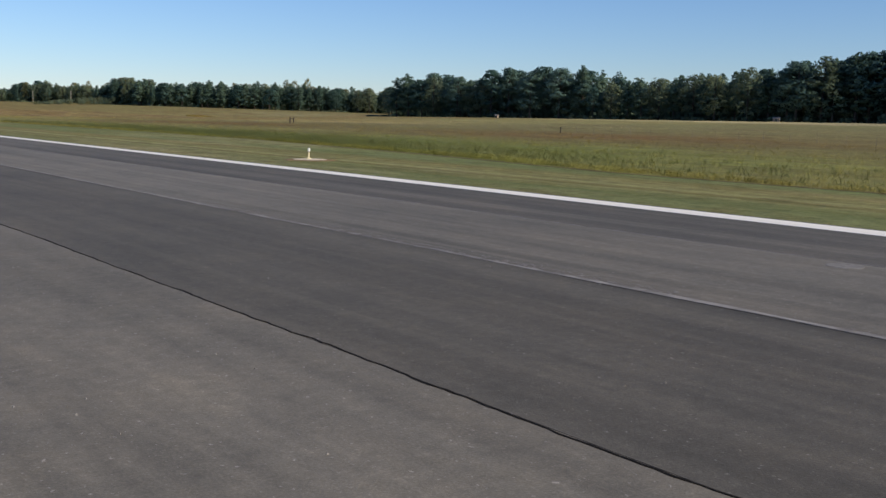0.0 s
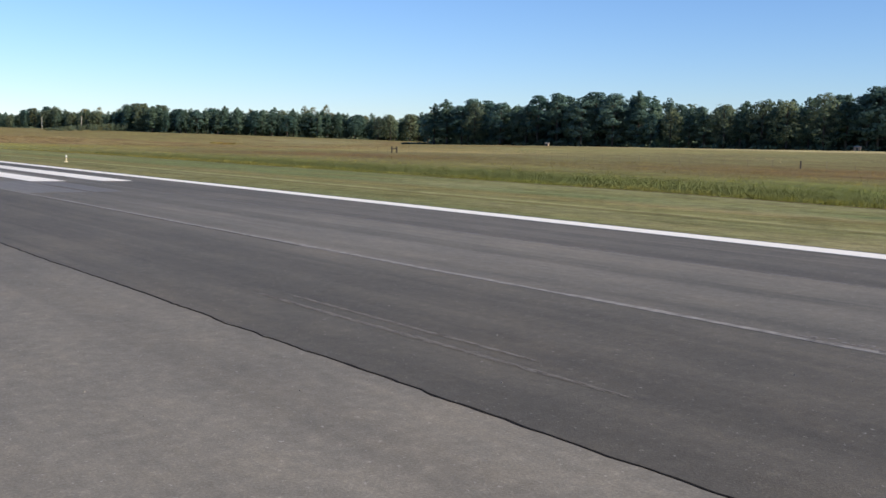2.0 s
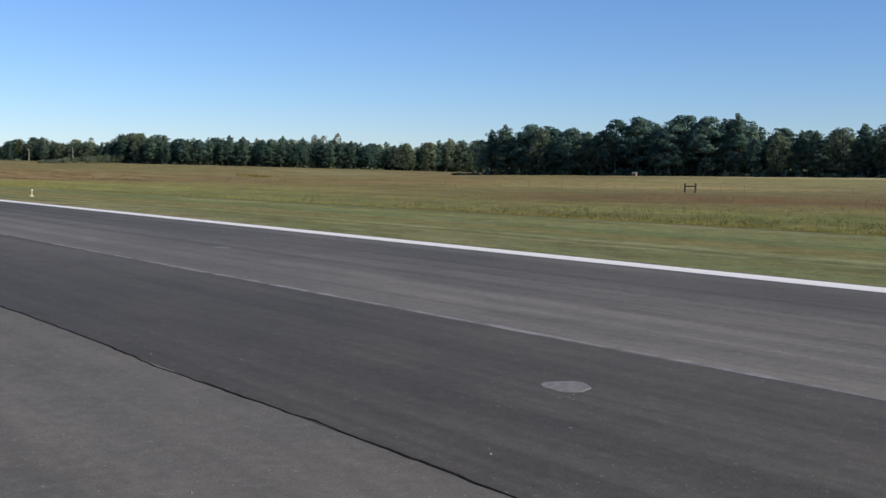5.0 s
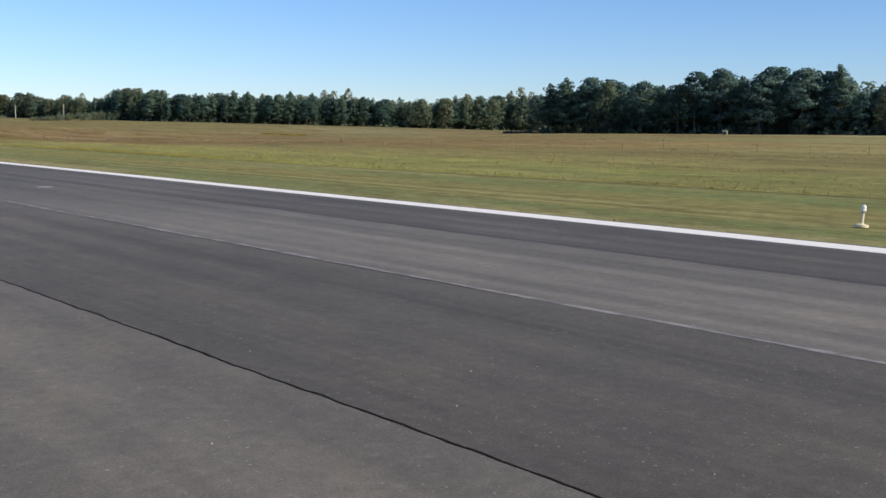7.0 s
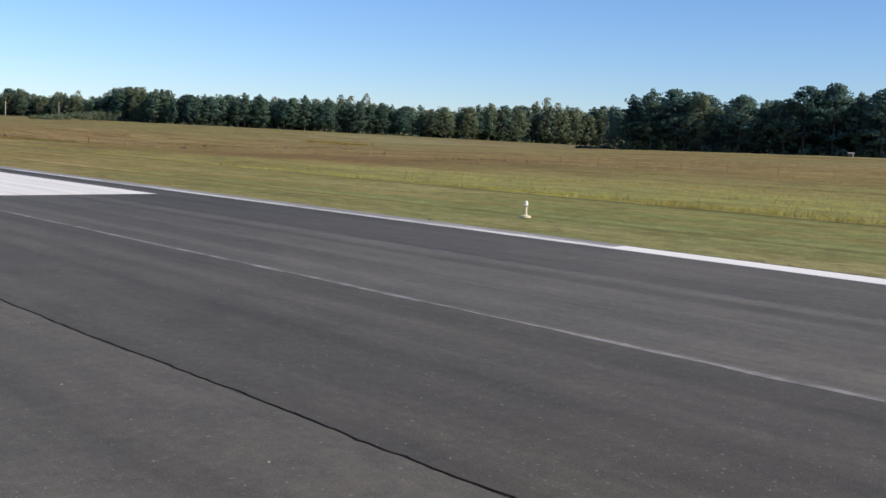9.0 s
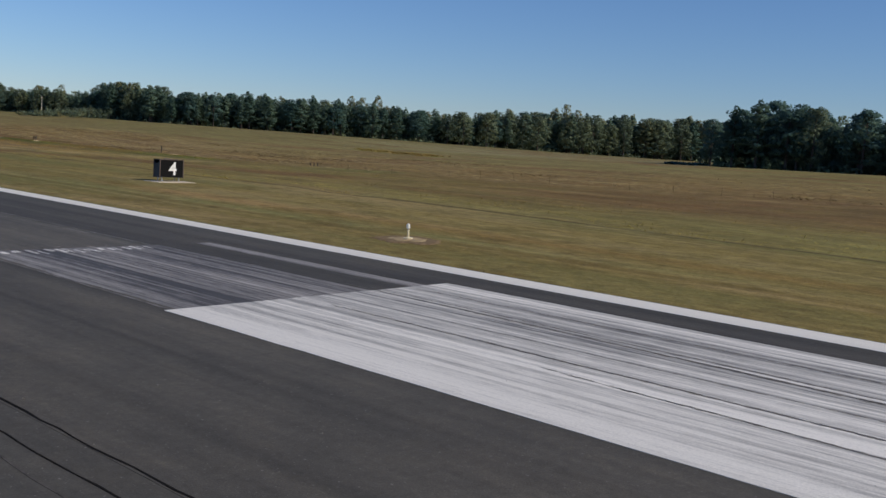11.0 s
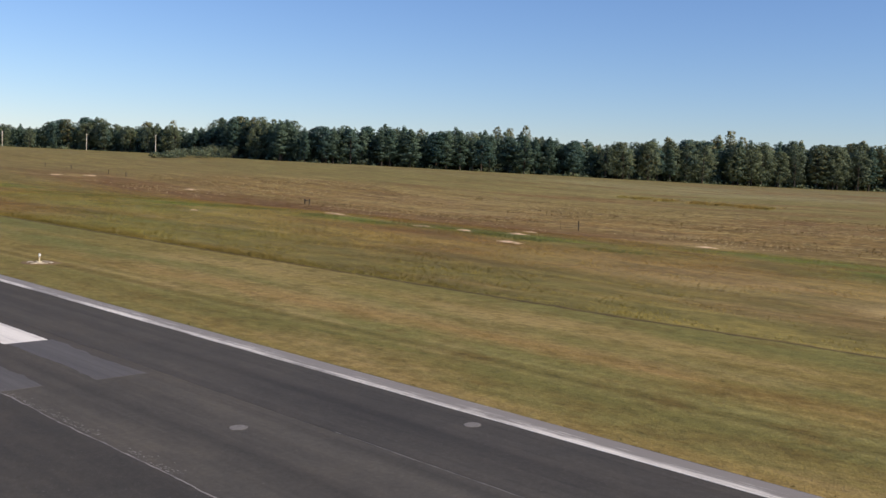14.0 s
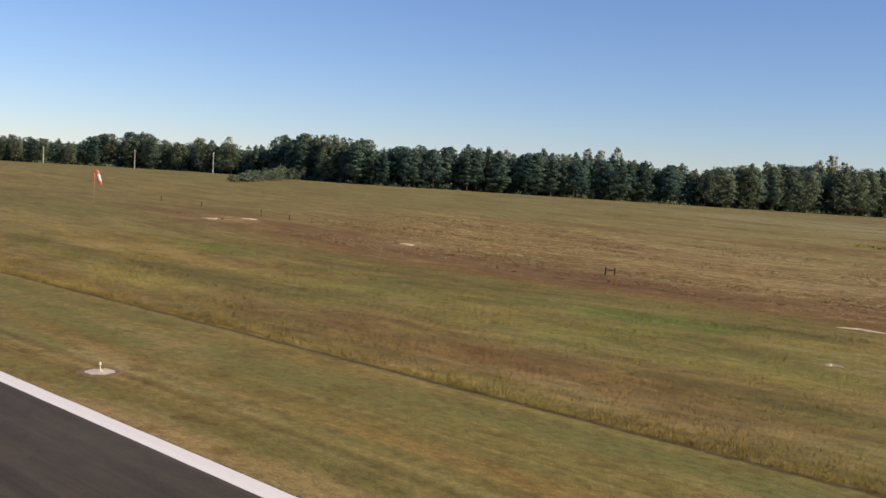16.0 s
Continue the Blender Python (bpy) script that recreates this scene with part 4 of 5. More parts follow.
def distance_sign():
    x0, x1, y0, y1, low, top = 24.95, 26.22, 321.28, 321.82, 0.22, 1.08
    cx, cy = (x0 + x1) / 2, (y0 + y1) / 2
    base = gz(cx, cy)
    e = empty("distance_sign", cx, cy, base)
    w, d = (x1 - x0) / 2, (y1 - y0) / 2
    part("cabinet", box_bm(-w, w, -d, d, low, top, 0.012), M_SIGN_SIDE, e, "dark blue-grey sign cabinet")
    part("face_panel", box_bm(-w + 0.03, w - 0.03, -d - 0.012, -d - 0.002, low + 0.03, top - 0.03), M_SIGN_BLACK, e, "black face panel")
    part("end_panel", box_bm(-w - 0.008, -w - 0.001, -d + 0.03, d - 0.03, low + 0.03, top - 0.03), M_SIGN_END, e, "dark blue end panel")
    bm = bmesh.new()            # sky's reflection sagging at the head of the end panel, a pale painted piece
    half = d - 0.035
    rim = [bm.verts.new((-w - 0.011, half * (k / 8 - 1), top - 0.05 - 0.15 * (1 - (k / 8 - 1) ** 2))) for k in range(17)]
    bm.faces.new(rim + [bm.verts.new((-w - 0.011, half, top - 0.035)), bm.verts.new((-w - 0.011, -half, top - 0.035))])
    bmesh.ops.solidify(bm, geom=bm.faces[:], thickness=0.003)
    bmesh.ops.recalc_face_normals(bm, faces=bm.faces[:])
    part("sky_sheen", bm, M_SIGN_SHEEN, e, "pale painted sky reflection at the head of the end panel")
    for sx, sy in ((-1, -1), (1, -1), (-1, 1)):
        part("corner_trim", box_bm(sx * w - 0.018, sx * w + 0.018, sy * d - 0.02, sy * d + 0.02, low - 0.02, top + 0.02), M_BRONZE, e, "weathered bronze corner trim")
    part("top_trim", box_bm(-w + 0.02, w - 0.02, -d - 0.018, -d + 0.014, top - 0.022, top + 0.012), M_BRONZE, e, "weathered bronze top trim")
    part("top_hatch", box_bm(-0.22, 0.22, -0.1, 0.12, top + 0.002, top + 0.035, 0.008), M_BRONZE, e, "bronze hatch on the top")
    for sx in (-0.46, 0.46):
        for sy in (-0.18, 0.18):
            part("leg", lathe_bm([(0.05, 0.0), (0.05, 0.02), (0.025, 0.03), (0.025, low + 0.01)], 8, (sx, sy, 0.05)), M_STEEL, e)
    digit_four(0.06, -d - 0.014, low + 0.13, 0.88, M_SIGN_WHITE, e)
    tagged(e, "black box sign with a white numeral, on short steel legs", "airfield sign")
    s = empty("concrete_slab", 25.55, 321.35, gz(25.55, 321.35))
    bm = box_bm(-1.0, 1.06, -0.65, 0.65, -0.1, 0.018, 0.008)
    bmesh.ops.subdivide_edges(bm, edges=[q for q in bm.edges if q.calc_length() > 0.6], cuts=9)
    for v in bm.verts:      # broken, uneven rim
        v.co.x += 0.10 * noise.noise((v.co.x * 3, v.co.y * 3, 1.0))
        v.co.y += 0.10 * noise.noise((v.co.x * 3, v.co.y * 3, 7.0))
    part("slab", bm, M_CONCRETE, s)
    tagged(s, "pale concrete slab under the sign, flush with the grass", "concrete slab")


distance_sign()

# ---------- windsock ----------
def windsock():
    """A pole with a long limp sock hanging beside it."""
    x, y = 94.2, 631.5
    e = empty("windsock", x, y, gz(x, y))
    part("pole", lathe_bm([(0.08, 0), (0.07, 3.0), (0.05, 6.5), (0.02, 6.6)], 10), M_TPOST, e, "weathered pale steel pole")
    part("pole_top", lathe_bm([(0.085, 3.6), (0.085, 6.45)], 10), M_ORANGE, e, "orange-painted upper pole")
    part("swivel_ring", lathe_bm([(0.34, 6.15), (0.40, 6.2), (0.40, 6.26), (0.34, 6.3)], 14, (0.35, -0.2, 0)), M_STEEL, e)
    rings = 10
    for k in range(4):
        bm = bmesh.new()
        loops = []
        for i in range(4):
            t = (k * 3 + i) / 12
            cx, cy, cz = 0.38 + 0.75 * t + 0.15 * math.sin(3 * t), -0.2 - 0.5 * t, 6.2 - 2.9 * t
            r = 0.40 - 0.16 * t
            loops.append([bm.verts.new((cx + r * math.cos(2 * math.pi * j / rings) * (0.8 + 0.2 * math.sin(5 * t + j)), cy + r * 0.8 * math.sin(2 * math.pi * j / rings), cz + 0.12 * r * math.cos(2 * math.pi * j / rings))) for j in range(rings)])
        for p, q in zip(loops, loops[1:]):
            for j in range(rings):
                bm.faces.new((p[j], p[(j + 1) % rings], q[(j + 1) % rings], q[j]))
        part("sock_panel", bm, M_ORANGE_PALE if k in (1, 2) else M_ORANGE, e, "faded pale cloth band" if k in (1, 2) else "limp orange cloth")
    tagged(e, "limp orange and white windsock hanging from its pole", "windsock")


windsock()

# ---------- fence ----------
def build_fence():
    e = empty("wire_fence", fence_x(60), 60, 0)
    m0 = e.location.copy()
    post = bpy.data.meshes.new("steel_post")
    bm = box_bm(-0.012, 0.012, -0.012, 0.012, -0.1, 0.85, 0.004)
    bm.to_mesh(post)
    bm.free()
    post.materials.append(M_TPOST)
    rusty = post.copy()
    rusty.materials[0] = M_RUST
    skip = (109, 182, 401, 451, 513, 587, 597, 619)
    for k in range(117):
        y = 61.3 + (3.0 * k if k < 45 else 135.0 + 6.0 * (k - 45))
        if min(abs(y - s) for s in skip) < 1.6:
            continue
        ob = mesh_part("steel_post", post if y < 190 else rusty, e)
        x = fence_x(y)
        ob.location = Vector((x, y, gz(x, y))) - m0
        ob.rotation_euler = (radians(random.uniform(-3, 3)), radians(random.uniform(-3, 3)), 0)
    for z in (0.35, 0.7, 1.05):
        v, f = [], []
        ys = np.arange(61, 632, 3.0)
        for y in ys:
            x = fence_x(y)
            g = gz(x, y)
            v += [(x - m0.x - 0.03, y - m0.y, g + z - 0.0015), (x - m0.x - 0.0285, y - m0.y, g + z + 0.0015), (x - m0.x - 0.0315, y - m0.y, g + z + 0.0015)]
        for i in range(len(ys) - 1):
            k = 3 * i
            for j in range(3):
                f.append((k + j, k + (j + 1) % 3, k + 3 + (j + 1) % 3, k + 3 + j))
        mesh_part("wire", mesh_from("wire", v, f, M_RUST), e)
    tagged(e, "wire fence on thin pale steel posts across the meadow", "fence")


build_fence()


def wooden_post(x, y, h=1.25):
    e = part("fence_post", lathe_bm([(0.09, -0.15), (0.085, 0.4), (0.08, h - 0.04), (0.06, h)], 10), M_WOOD, None)
    e.location = (x, y, gz(x, y))
    return tagged(e, "dark weathered wooden post in the fence line", "post", "fence posts")


def brace(y):
    """Two stout posts with a rail between them."""
    x = fence_x(y)
    e = empty("fence_brace", x, y, gz(x, y))
    for s in (-0.72, 0.72):
        part("post", lathe_bm([(0.12, -0.15), (0.11, 0.5), (0.10, 0.98), (0.07, 1.02)], 10, (s * 0.0478, s, 0)), M_WOOD, e)
    bm = lathe_bm([(0.07, -0.68), (0.075, 0), (0.07, 0.68)], 8)
    bmesh.ops.rotate(bm, verts=bm.verts, cent=(0, 0, 0), matrix=Matrix.Rotation(radians(90), 3, "X"))
    bmesh.ops.translate(bm, verts=bm.verts, vec=(0, 0, 0.66))
    part("rail", bm, M_WOOD, e)
    return tagged(e, "dark wooden brace of two posts and a rail in the fence", "fence brace", "fence braces")


for y in (182.3, 513.5):
    brace(y)
for y in (400.4, 401.3, 402.3):
    wooden_post(fence_x(y), y, 0.5)
for y in (109.1, 451.2, 587.2, 596.8, 619.3, 637.0):
    wooden_post(fence_x(y), y, 1.35 if y == 451.2 else 0.8 if y == 109.1 else 1.1)


# ---------- utility poles ----------
def utility_pole(x, y, h):
    e = empty("utility_pole", x, y, gz(x, y))
    part("pole", lathe_bm([(0.19, -0.3), (0.17, h * 0.5), (0.13, h - 0.1), (0.10, h)], 10), M_POLE, e)
    part("crossarm", box_bm(-0.6, 0.6, -0.06, 0.06, h - 0.55, h - 0.43, 0.01), M_POLE, e)
    return tagged(e, "pale weathered wooden utility pole before the woods", "utility pole", "utility poles")


for x, y, h in ((262.5, 844.0, 10.3), (244.0, 885.5, 9.2), (205.5, 903.0, 8.3)):
    utility_pole(x, y, h)


# ---------- small sheds at the edge of the woods ----------
def shed(x, y, w, d, h, rz, label):
    e = empty("shed", x, y, gz(x, y), rz)
    part("wall", box_bm(-w / 2, w / 2, -d / 2, d / 2, -0.2, h, 0.02), M_TAN, e)
    bm = bmesh.new()
    pts = [(-w / 2 - 0.2, h), (0, h + w * 0.28), (w / 2 + 0.2, h)]
    a = [bm.verts.new((px, -d / 2 - 0.2, pz)) for px, pz in pts]
    b = [bm.verts.new((px, d / 2 + 0.2, pz)) for px, pz in pts]
    bm.faces.new(a[::-1])
    bm.faces.new(b)
    for i in range(3):
        j = (i + 1) % 3
        bm.faces.new((a[i], a[j], b[j], b[i]))
    part("roof", bm, M_ROOF, e)
    part("door", box_bm(-w / 2 - 0.03, -w / 2 - 0.004, -0.45, 0.45, 0.02, min(1.9, h - 0.15)), M_GLASS, e, "dark doorway")
    return tagged(e, label, "shed")


shed(321.5, 225.5, 1.6, 2.2, 1.35, 0.3, "small tan shed with a pitched roof by the woods")
shed(283.0, 338.0, 1.1, 1.3, 1.1, 0.2, "tiny pale hut in the shade of the trees")

# ---------- trees ----------
def clump_cards(rng, centres, radii, per, size):
    """Leaf sprays round a set of clumps: the corners of bent cards, and normals that follow each clump's rounded mass."""
    c = np.repeat(np.asarray(centres, float), per, 0)
    r = np.repeat(np.asarray(radii, float), per, 0)
    n = len(c)
    d = rng.normal(size=(n, 3)) + (0, 0, 0.25)
    d /= np.linalg.norm(d, axis=1)[:, None]
    p = c + d * r * (rng.uniform(0.25, 1.0, n) ** 0.5)[:, None]
    face = d + rng.normal(0, 0.6, (n, 3))
    face /= np.linalg.norm(face, axis=1)[:, None]
    t = np.cross(face, rng.normal(size=(n, 3)))
    t /= np.linalg.norm(t, axis=1)[:, None] + 1e-9
    b = np.cross(face, t)
    s = (size * rng.uniform(0.55, 1.3, n))[:, None]
    quads = np.stack([p - t * s * 0.65, p - b * s * 0.42 + face * s * 0.18, p + t * s * 0.65, p + b * s * 0.42 + face * s * 0.18], 1)
    nrm = d / r
    nrm /= np.linalg.norm(nrm, axis=1)[:, None]
    nrm = nrm * 0.85 + face * 0.2
    nrm /= np.linalg.norm(nrm, axis=1)[:, None]
    return quads, nrm


def limb(v, f, a, b, ra, rb, sides=5):
    a, b = np.array(a, float), np.array(b, float)
    d = b - a
    d /= np.linalg.norm(d)
    u = np.cross(d, (0.3, 0.9, 0.2))
    u /= np.linalg.norm(u)
    w = np.cross(d, u)
    o = len(v)
    for c, r in ((a, ra), (b, rb)):
        for i in range(sides):
            q = 2 * math.pi * i / sides
            v.append(tuple(c + r * (u * math.cos(q) + w * math.sin(q))))
    for i in range(sides):
        j = (i + 1) % sides
        f.append((o + i, o + j, o + sides + j, o + sides + i))
    f.append(tuple(o + sides + i for i in range(sides)))


def tree_shape(kind, seed, per=50, size=0.52):
    """Trunk and crown of a tree 20 m tall: a tapered trunk, limbs, and a crown of separate leafy clumps with gaps between."""
    rng = np.random.default_rng(seed)
    tv, tf, mid, rad = [], [], [], []
    lean = rng.normal(0, 0.35, 2)
    top = 18.6

    def stem(z):
        return np.array((lean[0] * (z / 20) ** 2, lean[1] * (z / 20) ** 2, z))

    for z0, z1, r0, r1 in ((-0.5, 5, 0.30, 0.25), (5, 10, 0.25, 0.19), (10, 15, 0.19, 0.11), (15, top, 0.11, 0.04)):
        limb(tv, tf, stem(z0), stem(z1), r0, r1, 7)
    if kind == "pine":            # irregular cone of upswept boughs
        bare, wide, blunt = rng.uniform(1.2, 4.0), rng.uniform(3.0, 4.0), rng.uniform(0.5, 0.85)
        for k in range(34):
            t = (k + rng.uniform(0, 0.9)) / 34
            z = bare + (top - bare - 0.5) * t
            reach = wide * (0.16 + 0.92 * (1 - t) ** blunt) * min(1.0, 0.6 + 2.2 * t) * rng.uniform(0.55, 1.15)
            a = k * 2.4 + rng.uniform(-0.6, 0.6)
            way = np.array((math.cos(a), math.sin(a), rng.uniform(-0.12, 0.28)))
            limb(tv, tf, stem(z), stem(z) + way * reach, 0.07, 0.02, 3)
            for q, g in ((0.5, 0.85), (0.92, 1.0)):
                if q > 0.6 or reach > 1.4:
                    g *= rng.uniform(0.8, 1.25)
                    mid.append(stem(z) + way * reach * q + rng.normal(0, 0.15, 3))
                    rad.append((1.2 * g, 1.2 * g, 0.68 * g))
        mid.append(stem(top + 0.2))
        rad.append((0.7, 0.7, 1.1))
    elif kind == "dome":          # old pine: long clear trunk and a broad rounded head
        bare, wide = rng.uniform(2.5, 4.5), rng.uniform(4.2, 5.0)
        for k in range(64):
            t = rng.uniform(0, 1) ** 0.8
            z = bare + (top + 0.2 - bare) * t
            reach = wide * math.sqrt(max(0.02, 1 - t ** 2.2)) * min(1.0, 0.6 + 1.6 * t) * rng.uniform(0.55, 1.03)
            a = k * 2.4 + rng.uniform(-0.5, 0.5)
            c = stem(z) + np.array((math.cos(a), math.sin(a), 0.1)) * reach
            if k % 2:
                limb(tv, tf, stem(max(bare - 1, z - 1.6)), c, 0.08, 0.02, 3)
            g = rng.uniform(0.8, 1.3)
            mid.append(c)
            rad.append((1.5 * g, 1.5 * g, 1.0 * g))
    else:                         # broadleaf; turn: thin tall crown with sky showing through
        thin_one = kind == "turn"
        low, wide, n = (5.0, 2.9, 34) if thin_one else (2.6, 4.5, 46)
        for k in range(n):
            t = (k + 0.5) / n
            z = low + (19.0 - low) * t
            reach = wide * math.sin(math.pi * min(0.96, 0.18 + 0.76 * t)) ** 0.7 * rng.uniform(0.5, 1.05)
            a = k * 2.4 + rng.uniform(-0.5, 0.5)
            c = stem(z) + np.array((math.cos(a), math.sin(a), 0)) * reach
            if k % 2:
                limb(tv, tf, stem(max(1.5, z - 2.4)), c, 0.07, 0.02, 3)
            g = rng.uniform(0.7, 1.2) * (0.72 if thin_one else 1.0)
            mid.append(c)
            rad.append((1.55 * g, 1.55 * g, 1.2 * g))
    quads, nrm = clump_cards(rng, mid, rad, max(6, int(per * (0.62 if kind == "turn" else 1.0))), size)
    out = (quads.mean(1) - (0, 0, 10.0)) * (1.0, 1.0, 0.45)
    out /= np.linalg.norm(out, axis=1)[:, None] + 1e-9
    nrm = nrm * 0.56 + out * 0.56
    nrm /= np.linalg.norm(nrm, axis=1)[:, None]
    return tv, tf, quads, nrm


def crown_mesh(name, quads, nrm, mat):
    """Leaf cards with soft normals."""
    geo = np.cross(quads[:, 2] - quads[:, 0], quads[:, 3] - quads[:, 1])
    turn = (geo * nrm).sum(1) < 0
    quads = quads.copy()
    quads[turn] = quads[turn][:, ::-1]
    v = quads.reshape(-1, 3)
    me = mesh_from(name, v.tolist(), np.arange(len(v)).reshape(-1, 4).tolist(), mat, True)
    me.normals_split_custom_set_from_vertices(np.repeat(nrm, 4, 0).tolist())
    return me


KINDS = {}
for kind, mat, seeds in (("pine", M_PINE, (1, 2, 3, 4, 5, 6, 7)), ("dome", M_DOME, (31, 32, 33, 34, 35)), ("broad", M_BROAD, (11, 12, 13, 14, 15)), ("turn", M_TURN, (21, 22, 23))):
    KINDS[kind] = []
    for s in seeds:
        tv, tf, quads, nrm = tree_shape(kind, s)
        KINDS[kind].append((mesh_from("trunk", tv, tf, M_BARK), crown_mesh("crown", quads, nrm, mat)))
LABEL = {"pine": "tall dark green pine at the edge of the woods", "dome": "old dark green pine with a broad rounded head", "broad": "leafy green broadleaf tree at the edge of the woods", "turn": "pale yellowing broadleaf tree among the pines"}
trees_made = {"pine": 0, "dome": 0, "broad": 0, "turn": 0}


def tree(kind, x, y, h, wide=1.0):
    trees_made[kind] += 1
    trunk, crown = KINDS[kind][trees_made[kind] % len(KINDS[kind])]
    e = empty("pine_tree" if kind in ("pine", "dome") else "broadleaf_tree", x, y, gz(x, y) - 0.1, random.uniform(0, 6.283))
    s = h / 20.0
    e.scale = (s * wide, s * wide, s)
    mesh_part("trunk", trunk, e)
    mesh_part("crown", crown, e)
    tagged(e, LABEL[kind], "tree", "trees of the woods")


def along(path, spacing):
    """Points at even spacing along a line of (x, y, height) corners."""
    out = []
    for a, b in zip(path, path[1:]):
        a, b = np.array(a, float), np.array(b, float)
        n = max(1, int(np.hypot(*(b - a)[:2]) / spacing))
        for i in range(n):
            out.append(a + (b - a) * i / n)
    out.append(np.array(path[-1], float))
    return out


# front of the near wood: x, y, height
NEAR_WOOD = [(288, 425.5, 14.5), (289.7, 418, 18.6), (291.3, 411, 22.6), (293.5, 403, 20.0), (295, 393, 20.8), (296.5, 384, 18.8), (298, 374, 18.8), (299, 366, 19.2), (300, 359, 22.4),
             (301, 354, 21.8), (302, 347, 19.7), (304, 338, 21.6), (305, 332, 22.9), (306.5, 323, 23.6), (308, 315.5, 22), (309, 312, 16.0), (309.5, 306, 14.5), (311, 297, 16.8), (314, 284, 17.4),
             (316, 275, 18.2), (319, 258, 19), (322, 246, 19.6), (324, 238, 19.6), (327, 227, 20.4), (329, 220, 23.4), (334, 204, 24.6), (338, 192, 27), (345, 165, 28), (352, 135, 27)]
# front of the far woods
WEST_WOOD = [
    (120, 990, 13), (170, 965, 13), (207, 944, 13), (234, 924, 13.2), (241, 917, 17), (252, 907, 19.2), (258, 899, 16.2), (266, 884, 14.5),
    (272, 870, 17.6), (277, 855, 16.4), (282, 842, 14.9), (285, 831, 16), (286.5, 820, 20), (288, 809, 22.2), (289.5, 793, 21.8), (292, 782, 21.4),
    (297, 770, 20.6), (303, 764, 18.2),
]
EAST_WOOD = [
    (316, 753, 19.6), (330, 742, 20.2), (361, 722, 21.2), (388, 705, 21.8), (402, 697, 20.4), (416, 688, 20.8), (430, 680, 19.6), (445, 669, 19.5),
    (461, 660, 21.5), (485, 647, 23.3), (500, 638, 25), (520, 626, 24.8), (543, 614, 25.8), (560, 603, 25), (580, 590, 27.4), (605, 569, 28.2),
    (625, 545, 28), (650, 500, 27), (670, 450, 27),
]
FAR_WOOD = WEST_WOOD + EAST_WOOD
rnd = random.Random(5)
for x, y, h in along(NEAR_WOOD, 5.0):
    low = 240 < y < 300
    q = rnd.random()
    kind = "broad" if q < (0.5 if low else 0.14) else "dome" if q < (0.6 if low else 0.72) else "pine"
    tree(kind, x + rnd.uniform(-3, 4), y + rnd.uniform(-2, 2), h * rnd.uniform(0.93, 1.07), rnd.uniform(1.15, 1.6) * min(1.0, h / 17))
for x, y, h in along([(p[0] + 12, p[1] + 3, p[2]) for p in NEAR_WOOD], 6.0):
    tree("dome" if rnd.random() < 0.7 else "pine", x + rnd.uniform(-4, 4), y + rnd.uniform(-3, 3), h * rnd.uniform(0.94, 1.08), rnd.uniform(1.2, 1.6))
for x, y, h in along(FAR_WOOD, 3.3):
    q = rnd.random()
    light = x < 286 or x > 430
    kind = "turn" if q < (0.09 if light else 0.02) else "broad" if q < (0.62 if light else 0.16) else "dome" if q > 0.86 else "pine"
    tree(kind, x + rnd.uniform(-4, 8), y + rnd.uniform(-6, 8), h * rnd.choice((0.84, 0.92, 0.97, 1.0, 1.04)) * rnd.uniform(0.97, 1.03), rnd.uniform(1.0, 1.6))
for x, y, h in along([(p[0] + 7, p[1] + 9, p[2]) for p in FAR_WOOD], 8.0):
    q = rnd.random()
    kind = "turn" if q < 0.16 else "broad" if q < 0.4 else "pine"
    tree(kind, x + rnd.uniform(-4, 4), y + rnd.uniform(-4, 4), h * rnd.uniform(0.96, 1.10), rnd.uniform(1.0, 1.5))
for x, y, h in ((398, 712, 24), (408, 708, 26), (393, 716, 24.5), (512, 642, 31), (506, 646, 28), (520, 638, 28), (478, 662, 25), (556, 620, 28), (590, 596, 30), (283, 862, 19)):
    tree("turn", x, y, h * 1.04, 0.85)


